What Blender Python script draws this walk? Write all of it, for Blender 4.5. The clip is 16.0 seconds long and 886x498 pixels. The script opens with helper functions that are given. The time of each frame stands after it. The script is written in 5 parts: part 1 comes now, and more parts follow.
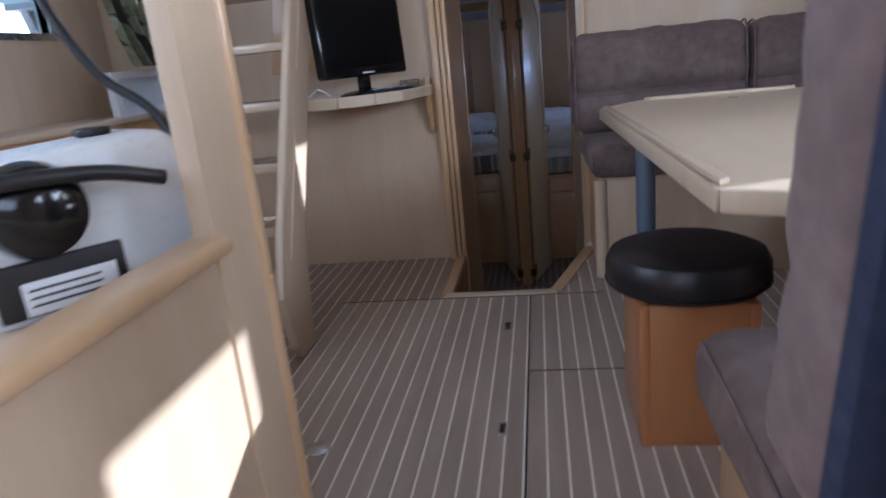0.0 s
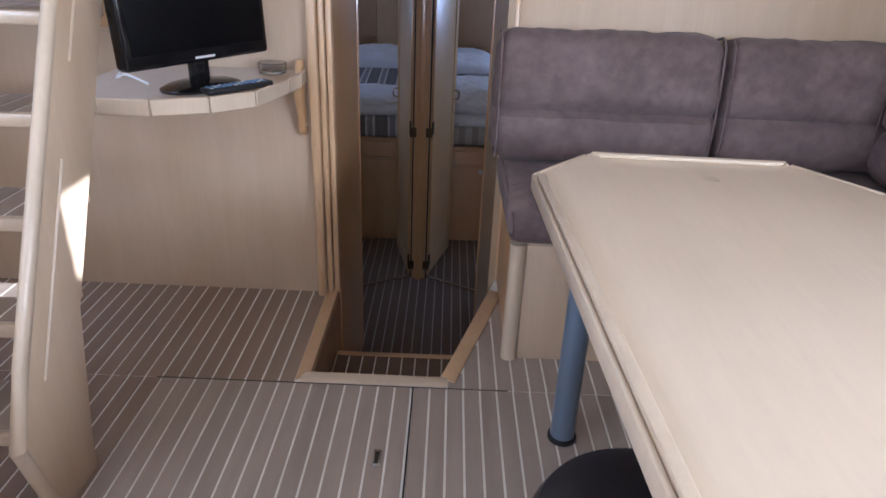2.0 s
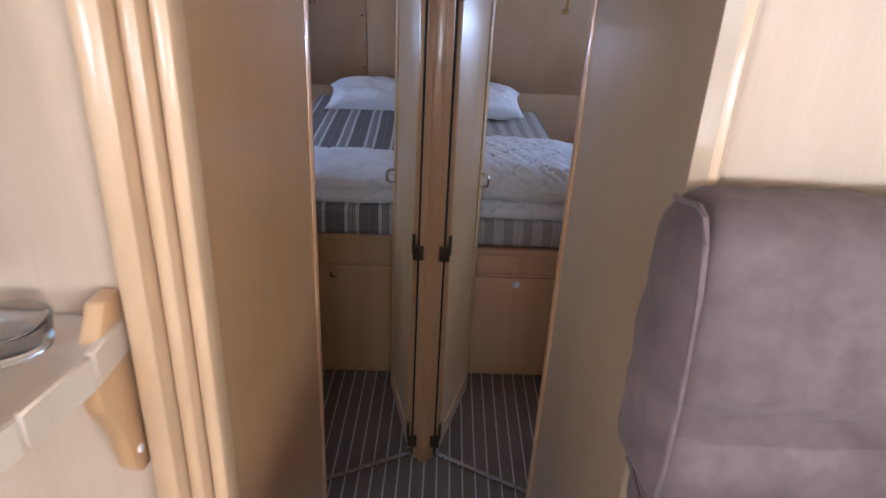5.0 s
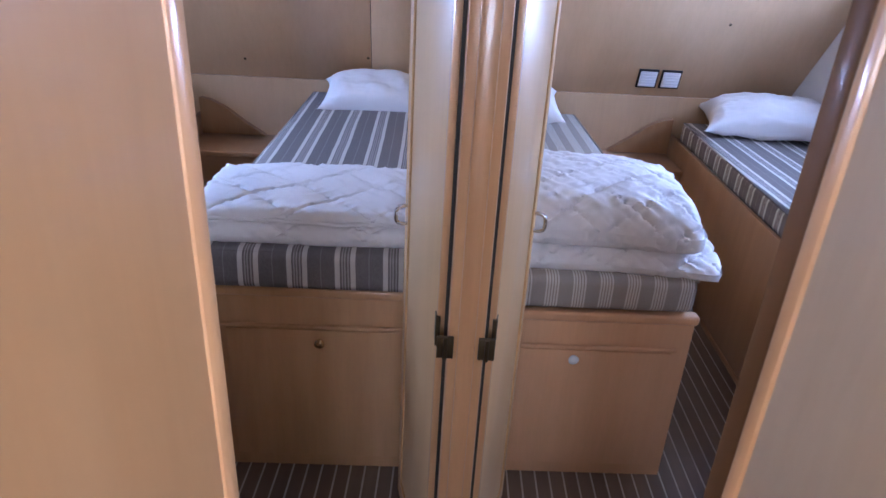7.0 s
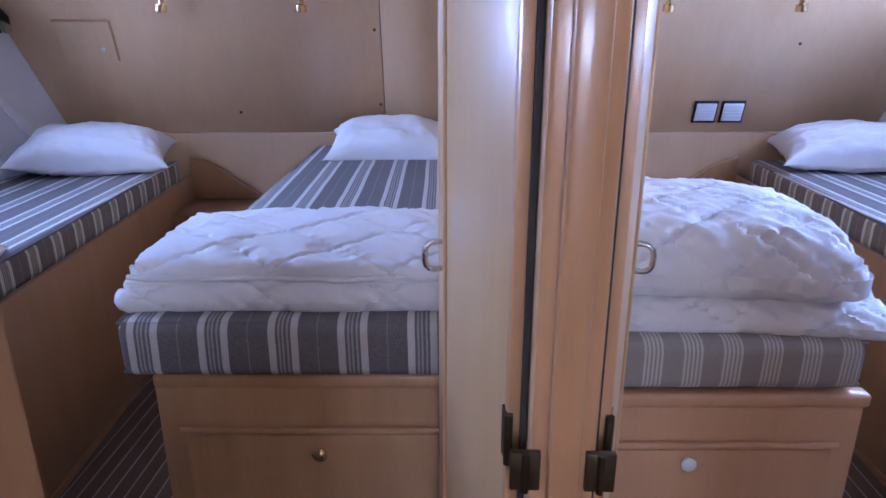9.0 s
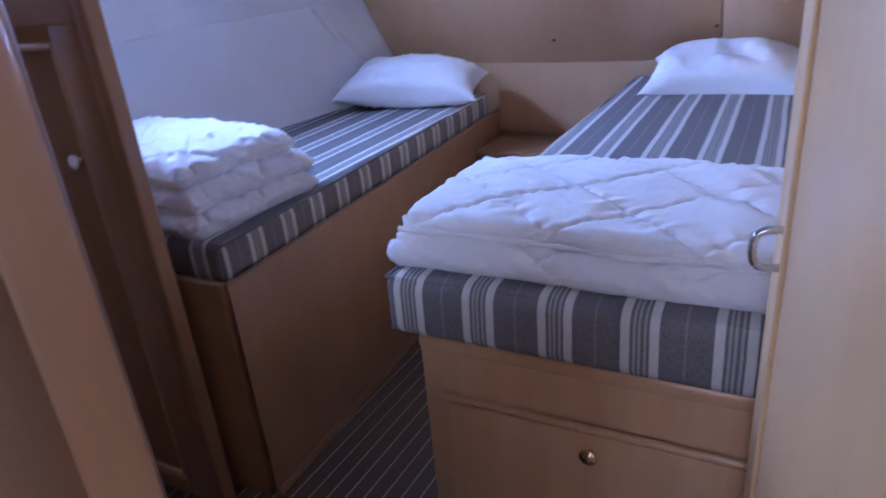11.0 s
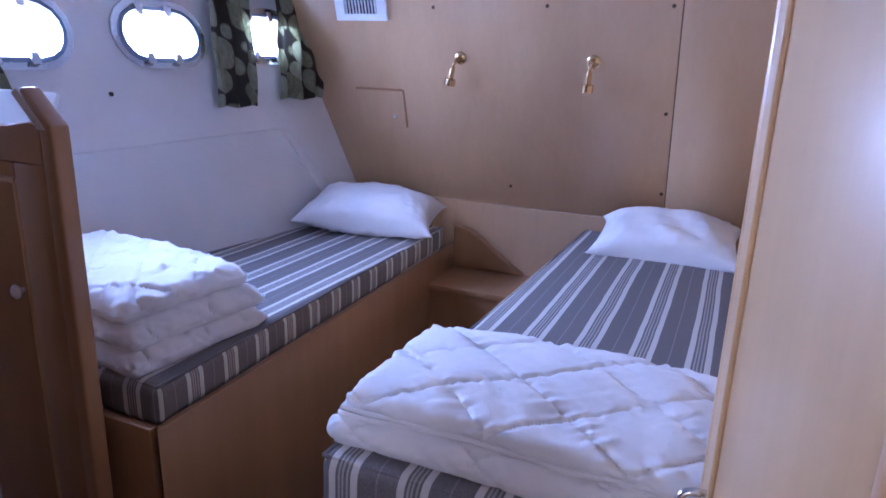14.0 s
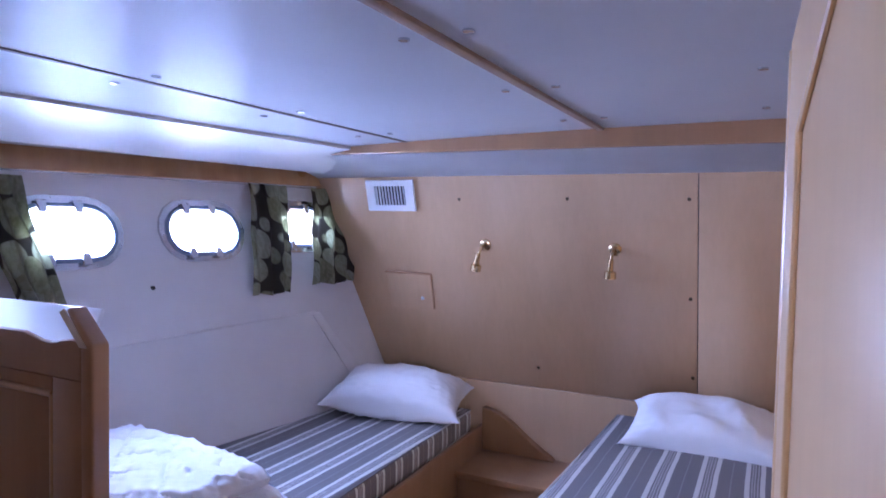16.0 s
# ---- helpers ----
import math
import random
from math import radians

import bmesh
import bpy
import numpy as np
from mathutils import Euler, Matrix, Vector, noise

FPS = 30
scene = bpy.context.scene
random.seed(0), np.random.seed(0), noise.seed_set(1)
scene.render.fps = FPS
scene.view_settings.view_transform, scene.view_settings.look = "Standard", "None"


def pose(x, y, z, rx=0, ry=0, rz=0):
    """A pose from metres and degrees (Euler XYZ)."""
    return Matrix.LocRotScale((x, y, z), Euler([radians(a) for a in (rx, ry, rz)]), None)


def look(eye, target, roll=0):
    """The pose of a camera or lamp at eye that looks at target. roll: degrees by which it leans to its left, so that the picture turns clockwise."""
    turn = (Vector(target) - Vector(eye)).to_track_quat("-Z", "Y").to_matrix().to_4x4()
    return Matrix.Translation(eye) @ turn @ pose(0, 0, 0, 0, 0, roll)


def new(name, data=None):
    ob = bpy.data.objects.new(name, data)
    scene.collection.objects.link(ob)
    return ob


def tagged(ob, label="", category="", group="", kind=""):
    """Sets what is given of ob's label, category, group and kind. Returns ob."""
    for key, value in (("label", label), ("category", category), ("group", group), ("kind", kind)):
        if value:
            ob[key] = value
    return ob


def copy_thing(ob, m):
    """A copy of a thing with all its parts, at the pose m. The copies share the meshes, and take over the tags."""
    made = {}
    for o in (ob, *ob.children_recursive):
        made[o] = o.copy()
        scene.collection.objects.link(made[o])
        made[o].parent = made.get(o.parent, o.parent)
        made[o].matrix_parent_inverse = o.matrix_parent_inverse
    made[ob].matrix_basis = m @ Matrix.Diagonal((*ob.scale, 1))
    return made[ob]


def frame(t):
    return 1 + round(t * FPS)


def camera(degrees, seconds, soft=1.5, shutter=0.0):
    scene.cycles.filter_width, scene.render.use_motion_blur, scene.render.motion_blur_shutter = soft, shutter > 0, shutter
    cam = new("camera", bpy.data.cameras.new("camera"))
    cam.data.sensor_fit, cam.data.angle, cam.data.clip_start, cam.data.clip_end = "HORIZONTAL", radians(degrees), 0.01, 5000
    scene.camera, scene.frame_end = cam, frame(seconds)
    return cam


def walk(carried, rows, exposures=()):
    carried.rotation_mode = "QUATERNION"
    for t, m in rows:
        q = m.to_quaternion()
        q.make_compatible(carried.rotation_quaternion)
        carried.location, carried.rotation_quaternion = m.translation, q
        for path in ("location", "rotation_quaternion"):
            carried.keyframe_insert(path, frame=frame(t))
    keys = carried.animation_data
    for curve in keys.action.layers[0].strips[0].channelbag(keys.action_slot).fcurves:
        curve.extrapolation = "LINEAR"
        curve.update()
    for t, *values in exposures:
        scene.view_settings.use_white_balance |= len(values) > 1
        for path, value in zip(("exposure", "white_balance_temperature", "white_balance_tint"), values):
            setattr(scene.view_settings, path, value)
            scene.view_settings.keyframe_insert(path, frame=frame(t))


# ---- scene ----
cam = camera(67.7, 16.0, soft=1.5, shutter=0.4)
PATH = [
    (0, (0.113, -0.053, 0.988), (-0.2, 1.842, 0.43), -5.8),
    (0.5, (0.051, 0.254, 1.139), (-0.077, 2.147, 0.508), -0.4),
    (0.8, (0.053, 0.383, 1.197), (-0.007, 2.304, 0.644), -1.5),
    (1, (0.026, 0.476, 1.166), (-0.066, 2.391, 0.599), -2.0),
    (1.5, (0.052, 0.782, 1.188), (-0.119, 2.632, 0.448), -4.3),
    (2, (0.106, 0.852, 1.294), (0.107, 2.659, 0.437), 2.4),
    (2.5, (0.067, 1.037, 1.313), (0.07, 2.892, 0.564), 0.7),
    (3, (0.025, 1.315, 1.316), (0.186, 3.126, 0.484), 3.5),
    (3.5, (0.019, 1.652, 1.291), (0.11, 3.506, 0.547), -0.5),
    (4, (-0.012, 1.951, 1.318), (-0.143, 3.805, 0.579), -1.3),
    (4.2, (-0.023, 2.06, 1.309), (-0.07, 3.91, 0.549), 0.1),
    (6.3, (-0.019, 3.038, 1.225), (-0.011, 4.812, 0.302), 4.8),
    (6.5, (-0.052, 3.118, 1.161), (-0.081, 4.982, 0.437), 0.1),
    (7, (-0.109, 3.343, 1.109), (-0.11, 5.144, 0.238), 3.2),
    (7.3, (-0.112, 3.432, 1.108), (-0.183, 5.284, 0.357), -0.4),
    (7.5, (-0.1, 3.55, 1.044), (-0.155, 5.479, 0.516), -2.5),
    (8, (-0.088, 3.665, 0.959), (-0.06, 5.552, 0.299), -0.9),
    (8.2, (-0.162, 3.695, 0.893), (-0.155, 5.596, 0.273), -0.6),
    (10.5, (-0.18, 4.175, 0.755), (-0.767, 5.931, -0), -5.2),
    (11, (-0.195, 4.176, 0.762), (-1.134, 5.75, -0.039), -5.4),
    (11.5, (-0.195, 4.197, 0.843), (-1.153, 5.664, -0.121), -0.3),
    (12, (-0.208, 4.194, 0.877), (-1.211, 5.758, 0.138), -1.0),
    (12.5, (-0.198, 4.19, 0.901), (-1.157, 5.829, 0.273), 0.0),
    (13, (-0.197, 4.192, 0.905), (-1.132, 5.87, 0.349), -0.1),
    (13.5, (-0.2, 4.201, 0.92), (-1.101, 5.889, 0.337), 0.3),
    (14, (-0.208, 4.204, 0.952), (-1.044, 5.938, 0.408), 1.9),
    (14.5, (-0.195, 4.204, 0.988), (-1.025, 5.966, 0.531), 1.4),
    (15, (-0.189, 4.192, 1.053), (-1.073, 5.955, 0.718), 0.4),
    (15.5, (-0.196, 4.195, 1.08), (-1.102, 5.966, 0.873), 0.8),
    (16, (-0.199, 4.204, 1.088), (-1.157, 5.958, 1.003), 1.1),
]
EXPOSURES = [(0.0, 0.7, 4850, 12), (1.0, 1.0, 4900, 14), (1.5, 1.35, 4950, 14), (3.5, 1.7, 5200, 14), (4.2, 1.85, 5300, 14), (6.3, 3.15, 5250, 18), (7.0, 3.25, 5000, 20), (8.2, 3.25, 4800, 24), (10.5, 3.3, 4480, 26), (11.5, 3.28, 4400, 28), (13.0, 3.3, 4560, 30), (16.0, 3.3, 4850, 32)]
walk(cam, [(t, look(eye, target, roll)) for t, eye, target, roll in PATH], EXPOSURES)

# ---- light ----
SUN_WAY = Vector((-0.9, -0.306, -0.324)).normalized()
world = bpy.data.worlds.new("world")
scene.world = world
world.use_nodes = True
wn = world.node_tree.nodes
sky = wn.new("ShaderNodeTexSky")
sky.sky_type = "NISHITA"
sky.sun_disc = False
sky.sun_elevation = math.asin(-SUN_WAY.z)
sky.sun_rotation = math.atan2(-SUN_WAY.x, -SUN_WAY.y)
world.node_tree.links.new(sky.outputs[0], wn["Background"].inputs[0])
wn["Background"].inputs[1].default_value = 0.075
sun = new("sun", bpy.data.lights.new("sun", "SUN"))
sun.data.energy = 5.0
sun.data.angle = radians(0.6)
sun.data.color = (1.0, 0.93, 0.82)
sun.matrix_world = look((6, 4, 5), Vector((6, 4, 5)) + SUN_WAY)

SKY_BLUE = (0.62, 0.74, 1.0)
CAB = pose(-0.05, 4.6, 0, 0, 0, 2.0)


def window_light(x, y, z, to, w, h, watts, colour=SKY_BLUE, frame_of=None, spread=180):
    """The sky's light that comes in by one opening."""
    lamp = new("window_light", bpy.data.lights.new("window_light", "AREA"))
    lamp.data.shape, lamp.data.size, lamp.data.size_y = "RECTANGLE", w, h
    lamp.data.energy, lamp.data.color = 0.7 * watts, colour
    lamp.data.spread = radians(spread)
    m = look((x, y, z), to)
    lamp.matrix_world = (frame_of @ m) if frame_of else m
    return lamp


window_light(1.72, 0.5, 1.35, (0, 0.9, 0.1), 1.6, 0.4, 40, (1.0, 0.97, 0.92))
window_light(-1.9, 0.2, 1.55, (0.4, 0.8, 0.1), 1.6, 0.5, 20, (1.0, 0.98, 0.95))
window_light(0.0, -1.55, 1.5, (0.0, 2.5, 0.5), 1.8, 0.6, 13, (1.0, 0.98, 0.95))
window_light(-1.0, 3.12, 1.65, (-0.9, 2.0, 0.5), 0.5, 0.5, 3.5)
for side in (-1, 1):
    for py in (0.60, 1.2, 1.76, 2.36):
        window_light(side * (2.50 - 0.13 * (py - 1.39)), py, 1.02, (side * 0.3, py * 0.85 if py > 1 else 0.2, 0.42), 0.3, 0.16, (1.0 if side < 0 else 1.25) * (0.9 if py > 2 else (1.9 if py > 1 else 0.45)), SKY_BLUE, CAB, 124)


# ---- materials ----
def material(name, rough=0.5, metal=0.0, coat=0.0, spec=0.5):
    m = bpy.data.materials.new(name)
    m.use_nodes = True
    b = m.node_tree.nodes["Principled BSDF"]
    b.inputs["Roughness"].default_value = rough
    b.inputs["Metallic"].default_value = metal
    b.inputs["Coat Weight"].default_value = coat
    b.inputs["Coat Roughness"].default_value = 0.08
    b.inputs["Specular IOR Level"].default_value = spec
    return m, m.node_tree.nodes, m.node_tree.links, b


def coords(n, l, scale, turn=(0, 0, 0), jitter=True):
    tc, mp = n.new("ShaderNodeTexCoord"), n.new("ShaderNodeMapping")
    mp.inputs["Scale"].default_value = scale
    mp.inputs["Rotation"].default_value = turn
    l.new(tc.outputs["Object"], mp.inputs["Vector"])
    if jitter:
        oi, mul = n.new("ShaderNodeObjectInfo"), n.new("ShaderNodeMath")
        mul.operation = "MULTIPLY"
        mul.inputs[1].default_value = 37.0
        l.new(oi.outputs["Random"], mul.inputs[0])
        l.new(mul.outputs[0], mp.inputs["Location"])
    return mp.outputs["Vector"]


def tex(n, l, vec, scale, detail=4.0, rough=0.55):
    t = n.new("ShaderNodeTexNoise")
    t.inputs["Scale"].default_value = scale
    t.inputs["Detail"].default_value = detail
    t.inputs["Roughness"].default_value = rough
    l.new(vec, t.inputs["Vector"])
    return t.outputs["Fac"]


def ramp(n, l, fac, stops, step=False):
    r = n.new("ShaderNodeValToRGB")
    if step:
        r.color_ramp.interpolation = "CONSTANT"
    els = r.color_ramp.elements
    while len(els) < len(stops):
        els.new(0.5)
    for e, (p, c) in zip(els, stops):
        e.position, e.color = p, (*c, 1)
    l.new(fac, r.inputs[0])
    return r.outputs[0]


def mix(n, l, fac, a, b, mode="MIX"):
    x = n.new("ShaderNodeMix")
    x.data_type, x.blend_type = "RGBA", mode
    if isinstance(fac, float):
        x.inputs[0].default_value = fac
    else:
        l.new(fac, x.inputs[0])
    for sock, v in ((x.inputs[6], a), (x.inputs[7], b)):
        if isinstance(v, tuple):
            sock.default_value = (*v, 1)
        else:
            l.new(v, sock)
    return x.outputs[2]


def bump(n, l, b, height, strength, dist=0.002):
    u = n.new("ShaderNodeBump")
    u.inputs["Strength"].default_value = strength
    u.inputs["Distance"].default_value = dist
    l.new(height, u.inputs["Height"])
    l.new(u.outputs[0], b.inputs["Normal"])


def wood(name, light, dark, grain=(14, 14, 1.2), rough=0.38, coat=0.25, spread=0.5, jitter=True):
    """Veneer: long soft figure with fine pores along the grain."""
    m, n, l, b = material(name, rough, 0, coat)
    v = coords(n, l, grain, jitter=jitter)
    big = tex(n, l, v, 1.0, 3.0)
    fine = tex(n, l, v, 9.0, 5.0, 0.7)
    blotch = tex(n, l, coords(n, l, (1.6, 1.6, 0.9), jitter=jitter), 1.5, 2.0)
    c = ramp(n, l, big, [(0.5 - spread / 2, dark), (0.5 + spread / 2, light)])
    c = mix(n, l, 0.15, c, ramp(n, l, fine, [(0.3, tuple(x * 0.72 for x in dark)), (0.62, light)]))
    c = mix(n, l, 0.22, c, ramp(n, l, blotch, [(0.35, dark), (0.65, tuple(min(1, x * 1.12) for x in light))]))
    l.new(c, b.inputs["Base Color"])
    r = ramp(n, l, blotch, [(0.1, (rough * 0.8,) * 3), (0.9, (rough * 1.25,) * 3)])
    l.new(r, b.inputs["Roughness"])
    bump(n, l, b, fine, 0.08, 0.001)
    return m


def plain(name, colour, rough=0.5, metal=0.0, coat=0.0, vary=0.12, scale=6.0, bumps=0.0, fine=60.0, wear=0.15):
    m, n, l, b = material(name, rough, metal, coat)
    v = coords(n, l, (1, 1, 1))
    f = tex(n, l, v, scale, 4.0)
    l.new(ramp(n, l, f, [(0.3, tuple(x * (1 - vary) for x in colour)), (0.7, tuple(min(1, x * (1 + vary)) for x in colour))]), b.inputs["Base Color"])
    g = tex(n, l, v, fine, 5.0)
    l.new(ramp(n, l, g, [(0.3, (rough * (1 - wear),) * 3), (0.7, (min(1, rough * (1 + wear)),) * 3)]), b.inputs["Roughness"])
    if bumps:
        bump(n, l, b, g, bumps, 0.002)
    return m


def suede(name, colour, pale):
    """Worn brushed microfibre with paler rubbed patches."""
    m, n, l, b = material(name, 0.9)
    v = coords(n, l, (1, 1, 1))
    big, mid, fine = tex(n, l, v, 5.0, 5.0, 0.65), tex(n, l, v, 22.0, 4.0), tex(n, l, v, 400.0, 3.0)
    c = ramp(n, l, big, [(0.32, tuple(x * 0.72 for x in colour)), (0.52, colour), (0.72, pale)])
    c = mix(n, l, 0.3, c, ramp(n, l, mid, [(0.35, tuple(x * 0.75 for x in colour)), (0.65, pale)]))
    l.new(c, b.inputs["Base Color"])
    b.inputs["Sheen Weight"].default_value = 0.10
    b.inputs["Sheen Roughness"].default_value = 0.5
    bump(n, l, b, mix(n, l, 0.5, mid, fine), 0.25, 0.003)
    return m


def stripes(name, axis, period, stops, rough=0.9):
    """Woven striped ticking; the stripes follow one axis of the cover."""
    m, n, l, b = material(name, rough)
    tc, sep = n.new("ShaderNodeTexCoord"), n.new("ShaderNodeSeparateXYZ")
    l.new(tc.outputs["Object"], sep.inputs[0])
    wob = tex(n, l, coords(n, l, (1, 1, 1), jitter=False), 3.0, 2.0)
    add, mul, fr = n.new("ShaderNodeMath"), n.new("ShaderNodeMath"), n.new("ShaderNodeMath")
    add.operation, fr.operation = "MULTIPLY_ADD", "FRACT"
    mul.operation = "MULTIPLY"
    l.new(wob, add.inputs[0])
    add.inputs[1].default_value = 0.012
    l.new(sep.outputs[axis], add.inputs[2])
    l.new(add.outputs[0], mul.inputs[0])
    mul.inputs[1].default_value = 1.0 / period
    l.new(mul.outputs[0], fr.inputs[0])
    c = ramp(n, l, fr.outputs[0], stops, True)
    weave = tex(n, l, coords(n, l, (1, 1, 1), jitter=False), 350.0, 2.0)
    c = mix(n, l, 0.22, c, ramp(n, l, weave, [(0.3, (0.1, 0.1, 0.1)), (0.7, (0.5, 0.48, 0.46))]))
    l.new(c, b.inputs["Base Color"])
    bump(n, l, b, weave, 0.2, 0.001)
    return m


def leaf_cloth(name):
    """Curtain cotton printed with large pale green leaves on a dark brown ground."""
    m, n, l, b = material(name, 0.85)
    v = coords(n, l, (0.5, 12.5, 8.5), (0.5, 0, 0))
    vo = n.new("ShaderNodeTexVoronoi")
    vo.inputs["Scale"].default_value = 1.0
    vo.inputs["Randomness"].default_value = 0.55
    l.new(v, vo.inputs["Vector"])
    leaf = ramp(n, l, vo.outputs["Color"], [(0.15, (0.20, 0.20, 0.11)), (0.4, (0.33, 0.33, 0.19)), (0.65, (0.46, 0.47, 0.33)), (0.9, (0.27, 0.27, 0.14))])
    vein = tex(n, l, coords(n, l, (0.5, 90, 40), (0.5, 0, 0)), 1.0, 2.0)
    leaf = mix(n, l, 0.25, leaf, ramp(n, l, vein, [(0.4, (0.16, 0.16, 0.09)), (0.6, (0.5, 0.5, 0.36))]))
    edge = ramp(n, l, vo.outputs["Distance"], [(0.60, (0, 0, 0)), (0.64, (1, 1, 1))])
    l.new(mix(n, l, edge, leaf, (0.055, 0.048, 0.034)), b.inputs["Base Color"])
    weave = tex(n, l, coords(n, l, (1, 1, 1)), 500.0, 2.0)
    bump(n, l, b, weave, 0.15, 0.001)
    return m


OAK = wood("pale_oak_veneer", (0.64, 0.50, 0.35), (0.54, 0.405, 0.265), rough=0.48, coat=0.08)
OAK_ACROSS = wood("pale_oak_along", (0.66, 0.53, 0.39), (0.56, 0.44, 0.31), (14, 1.2, 14), 0.4, 0.2)
OAK_EDGE = wood("solid_oak_edge", (0.68, 0.47, 0.27), (0.55, 0.36, 0.19), (10, 10, 2), 0.35, 0.35)
PALE_EDGE = wood("pale_oak_edge", (0.70, 0.58, 0.43), (0.58, 0.46, 0.32), (10, 10, 2), 0.35, 0.3)
TABLE_TOP = wood("table_laminate", (0.74, 0.61, 0.45), (0.66, 0.53, 0.38), (6, 0.9, 6), 0.3, 0.0, 0.9)
# Saloon veneer again, with the cabin's warmer light put into the colour.
CABIN_WOOD = wood("cabin_veneer", (0.66, 0.415, 0.205), (0.52, 0.305, 0.135), (11, 11, 1.0), 0.36, 0.35, 0.4)
BULKHEAD = wood("bulkhead_veneer", (0.65, 0.45, 0.26), (0.54, 0.355, 0.195), (5, 5, 0.6), 0.34, 0.3, 0.45, False)
BED_WOOD = wood("bunk_veneer", (0.44, 0.25, 0.115), (0.33, 0.175, 0.075), (12, 12, 1.0), 0.36, 0.35)
DOOR_WOOD = wood("varnished_door", (0.66, 0.43, 0.205), (0.56, 0.345, 0.15), (5, 5, 0.4), 0.36, 0.15, 0.45)
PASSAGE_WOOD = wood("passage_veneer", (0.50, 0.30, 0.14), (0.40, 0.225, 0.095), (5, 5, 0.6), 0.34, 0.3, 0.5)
# Veneer darkened to stand in for the shade in the lobby.
LOBBY_SHADED = wood("shaded_lobby_veneer", (0.27, 0.135, 0.05), (0.19, 0.09, 0.032), (9, 9, 0.8), 0.4, 0.2, 0.4)
# Paler berth veneer: the sun bounced onto the starboard front is in its colour.
HONEY_LIT = wood("honey_veneer_lit", (0.74, 0.45, 0.24), (0.62, 0.36, 0.18), (8, 8, 0.8), 0.34, 0.35, 0.4)
# Starboard passage wall: the brighter light on it is put into this paler veneer.
PASSAGE_LIT = wood("lit_passage_veneer", (0.50, 0.38, 0.25), (0.41, 0.30, 0.18), (5, 5, 0.6), 0.34, 0.3, 0.5)
POST_WOOD = wood("orange_post", (0.64, 0.38, 0.18), (0.50, 0.27, 0.11), (16, 16, 1.0), 0.3, 0.4, 0.4)
TEAK = wood("teak_plank", (0.46, 0.38, 0.31), (0.31, 0.25, 0.20), (16, 1.5, 16), 0.5, 0.1)
# Browner, less worn planks; the shade at that end is in the colour too.
TEAK_WARM_SHADED = wood("teak_plank_shaded_end", (0.36, 0.27, 0.20), (0.25, 0.18, 0.13), (16, 1.5, 16), 0.5, 0.1)
# Passage planks: the dimness down there is put into the darker colour.
TEAK_LOW_SHADE = wood("teak_plank_passage_shade", (0.17, 0.115, 0.075), (0.10, 0.065, 0.04), (16, 1.5, 16), 0.35, 0.3)
HOLLY = plain("pale_caulking", (0.86, 0.83, 0.76), 0.6)
# Lower floor's caulking, dimmed by the same painted shade.
HOLLY_LOW_SHADE = plain("shaded_caulking", (0.46, 0.41, 0.34), 0.6)
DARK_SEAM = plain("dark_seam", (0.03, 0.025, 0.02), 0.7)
ORANGE_WOOD = wood("stool_wood", (0.55, 0.25, 0.10), (0.42, 0.17, 0.06), (12, 12, 1.2), 0.35, 0.3)
SUEDE = suede("brown_suede", (0.15, 0.105, 0.098), (0.25, 0.185, 0.17))
NAVY = plain("navy_cloth", (0.018, 0.024, 0.055), 0.85, bumps=0.2)
BLACK_VINYL = plain("black_vinyl", (0.016, 0.015, 0.018), 0.36, bumps=0.15, fine=120)
BLACK_GLOSS = plain("black_gloss_plastic", (0.008, 0.008, 0.009), 0.14, wear=0.03)
BLACK_MATT = plain("black_plastic", (0.015, 0.015, 0.016), 0.45)
SCREEN = plain("dark_screen", (0.004, 0.004, 0.005), 0.5, wear=0.02)
SCREEN.node_tree.nodes["Principled BSDF"].inputs["Specular IOR Level"].default_value = 0.12
WHITE_PLASTIC = plain("white_plastic", (0.78, 0.80, 0.82), 0.3, vary=0.04)
WHITE_PAINT = plain("white_hull_paint", (0.74, 0.74, 0.74), 0.45, vary=0.05, scale=2.5, bumps=0.05)
CEILING_PAINT = plain("satin_ceiling_panel", (0.80, 0.80, 0.80), 0.5, vary=0.03, scale=2.0, fine=2.0, wear=0.04)
SALOON_PAINT = plain("saloon_ceiling_paint", (0.70, 0.68, 0.64), 0.5, vary=0.04)
STEEL = plain("brushed_steel", (0.62, 0.63, 0.65), 0.25, 1.0)
GREY_TUBE = plain("grey_painted_tube", (0.20, 0.26, 0.35), 0.3, 0.4, vary=0.03, scale=3.0, fine=4.0, wear=0.05)
BRASS = plain("polished_brass", (0.62, 0.46, 0.24), 0.22, 1.0)
BRONZE = plain("dull_hinge_brass", (0.10, 0.075, 0.04), 0.4, 0.8)
LINEN = plain("white_cotton", (0.82, 0.82, 0.84), 0.85, vary=0.04, bumps=0.12, fine=180)
COTTON = plain("white_pillow_cotton", (0.84, 0.84, 0.86), 0.85, vary=0.03, bumps=0.1, fine=150)
CURTAIN = leaf_cloth("leaf_print_cotton")
GREY = (0.135, 0.12, 0.12)
PALE = (0.70, 0.68, 0.64)
MID = (0.24, 0.225, 0.225)
THIN = (0.40, 0.385, 0.37)
BAND = [(0.0, GREY), (0.25, MID), (0.27, GREY), (0.55, PALE), (0.655, GREY), (0.69, THIN), (0.72, GREY), (0.745, THIN), (0.775, GREY), (0.81, THIN), (0.84, GREY), (0.875, PALE), (0.98, GREY)]
TICK_X = stripes("striped_ticking", 0, 0.15, BAND)
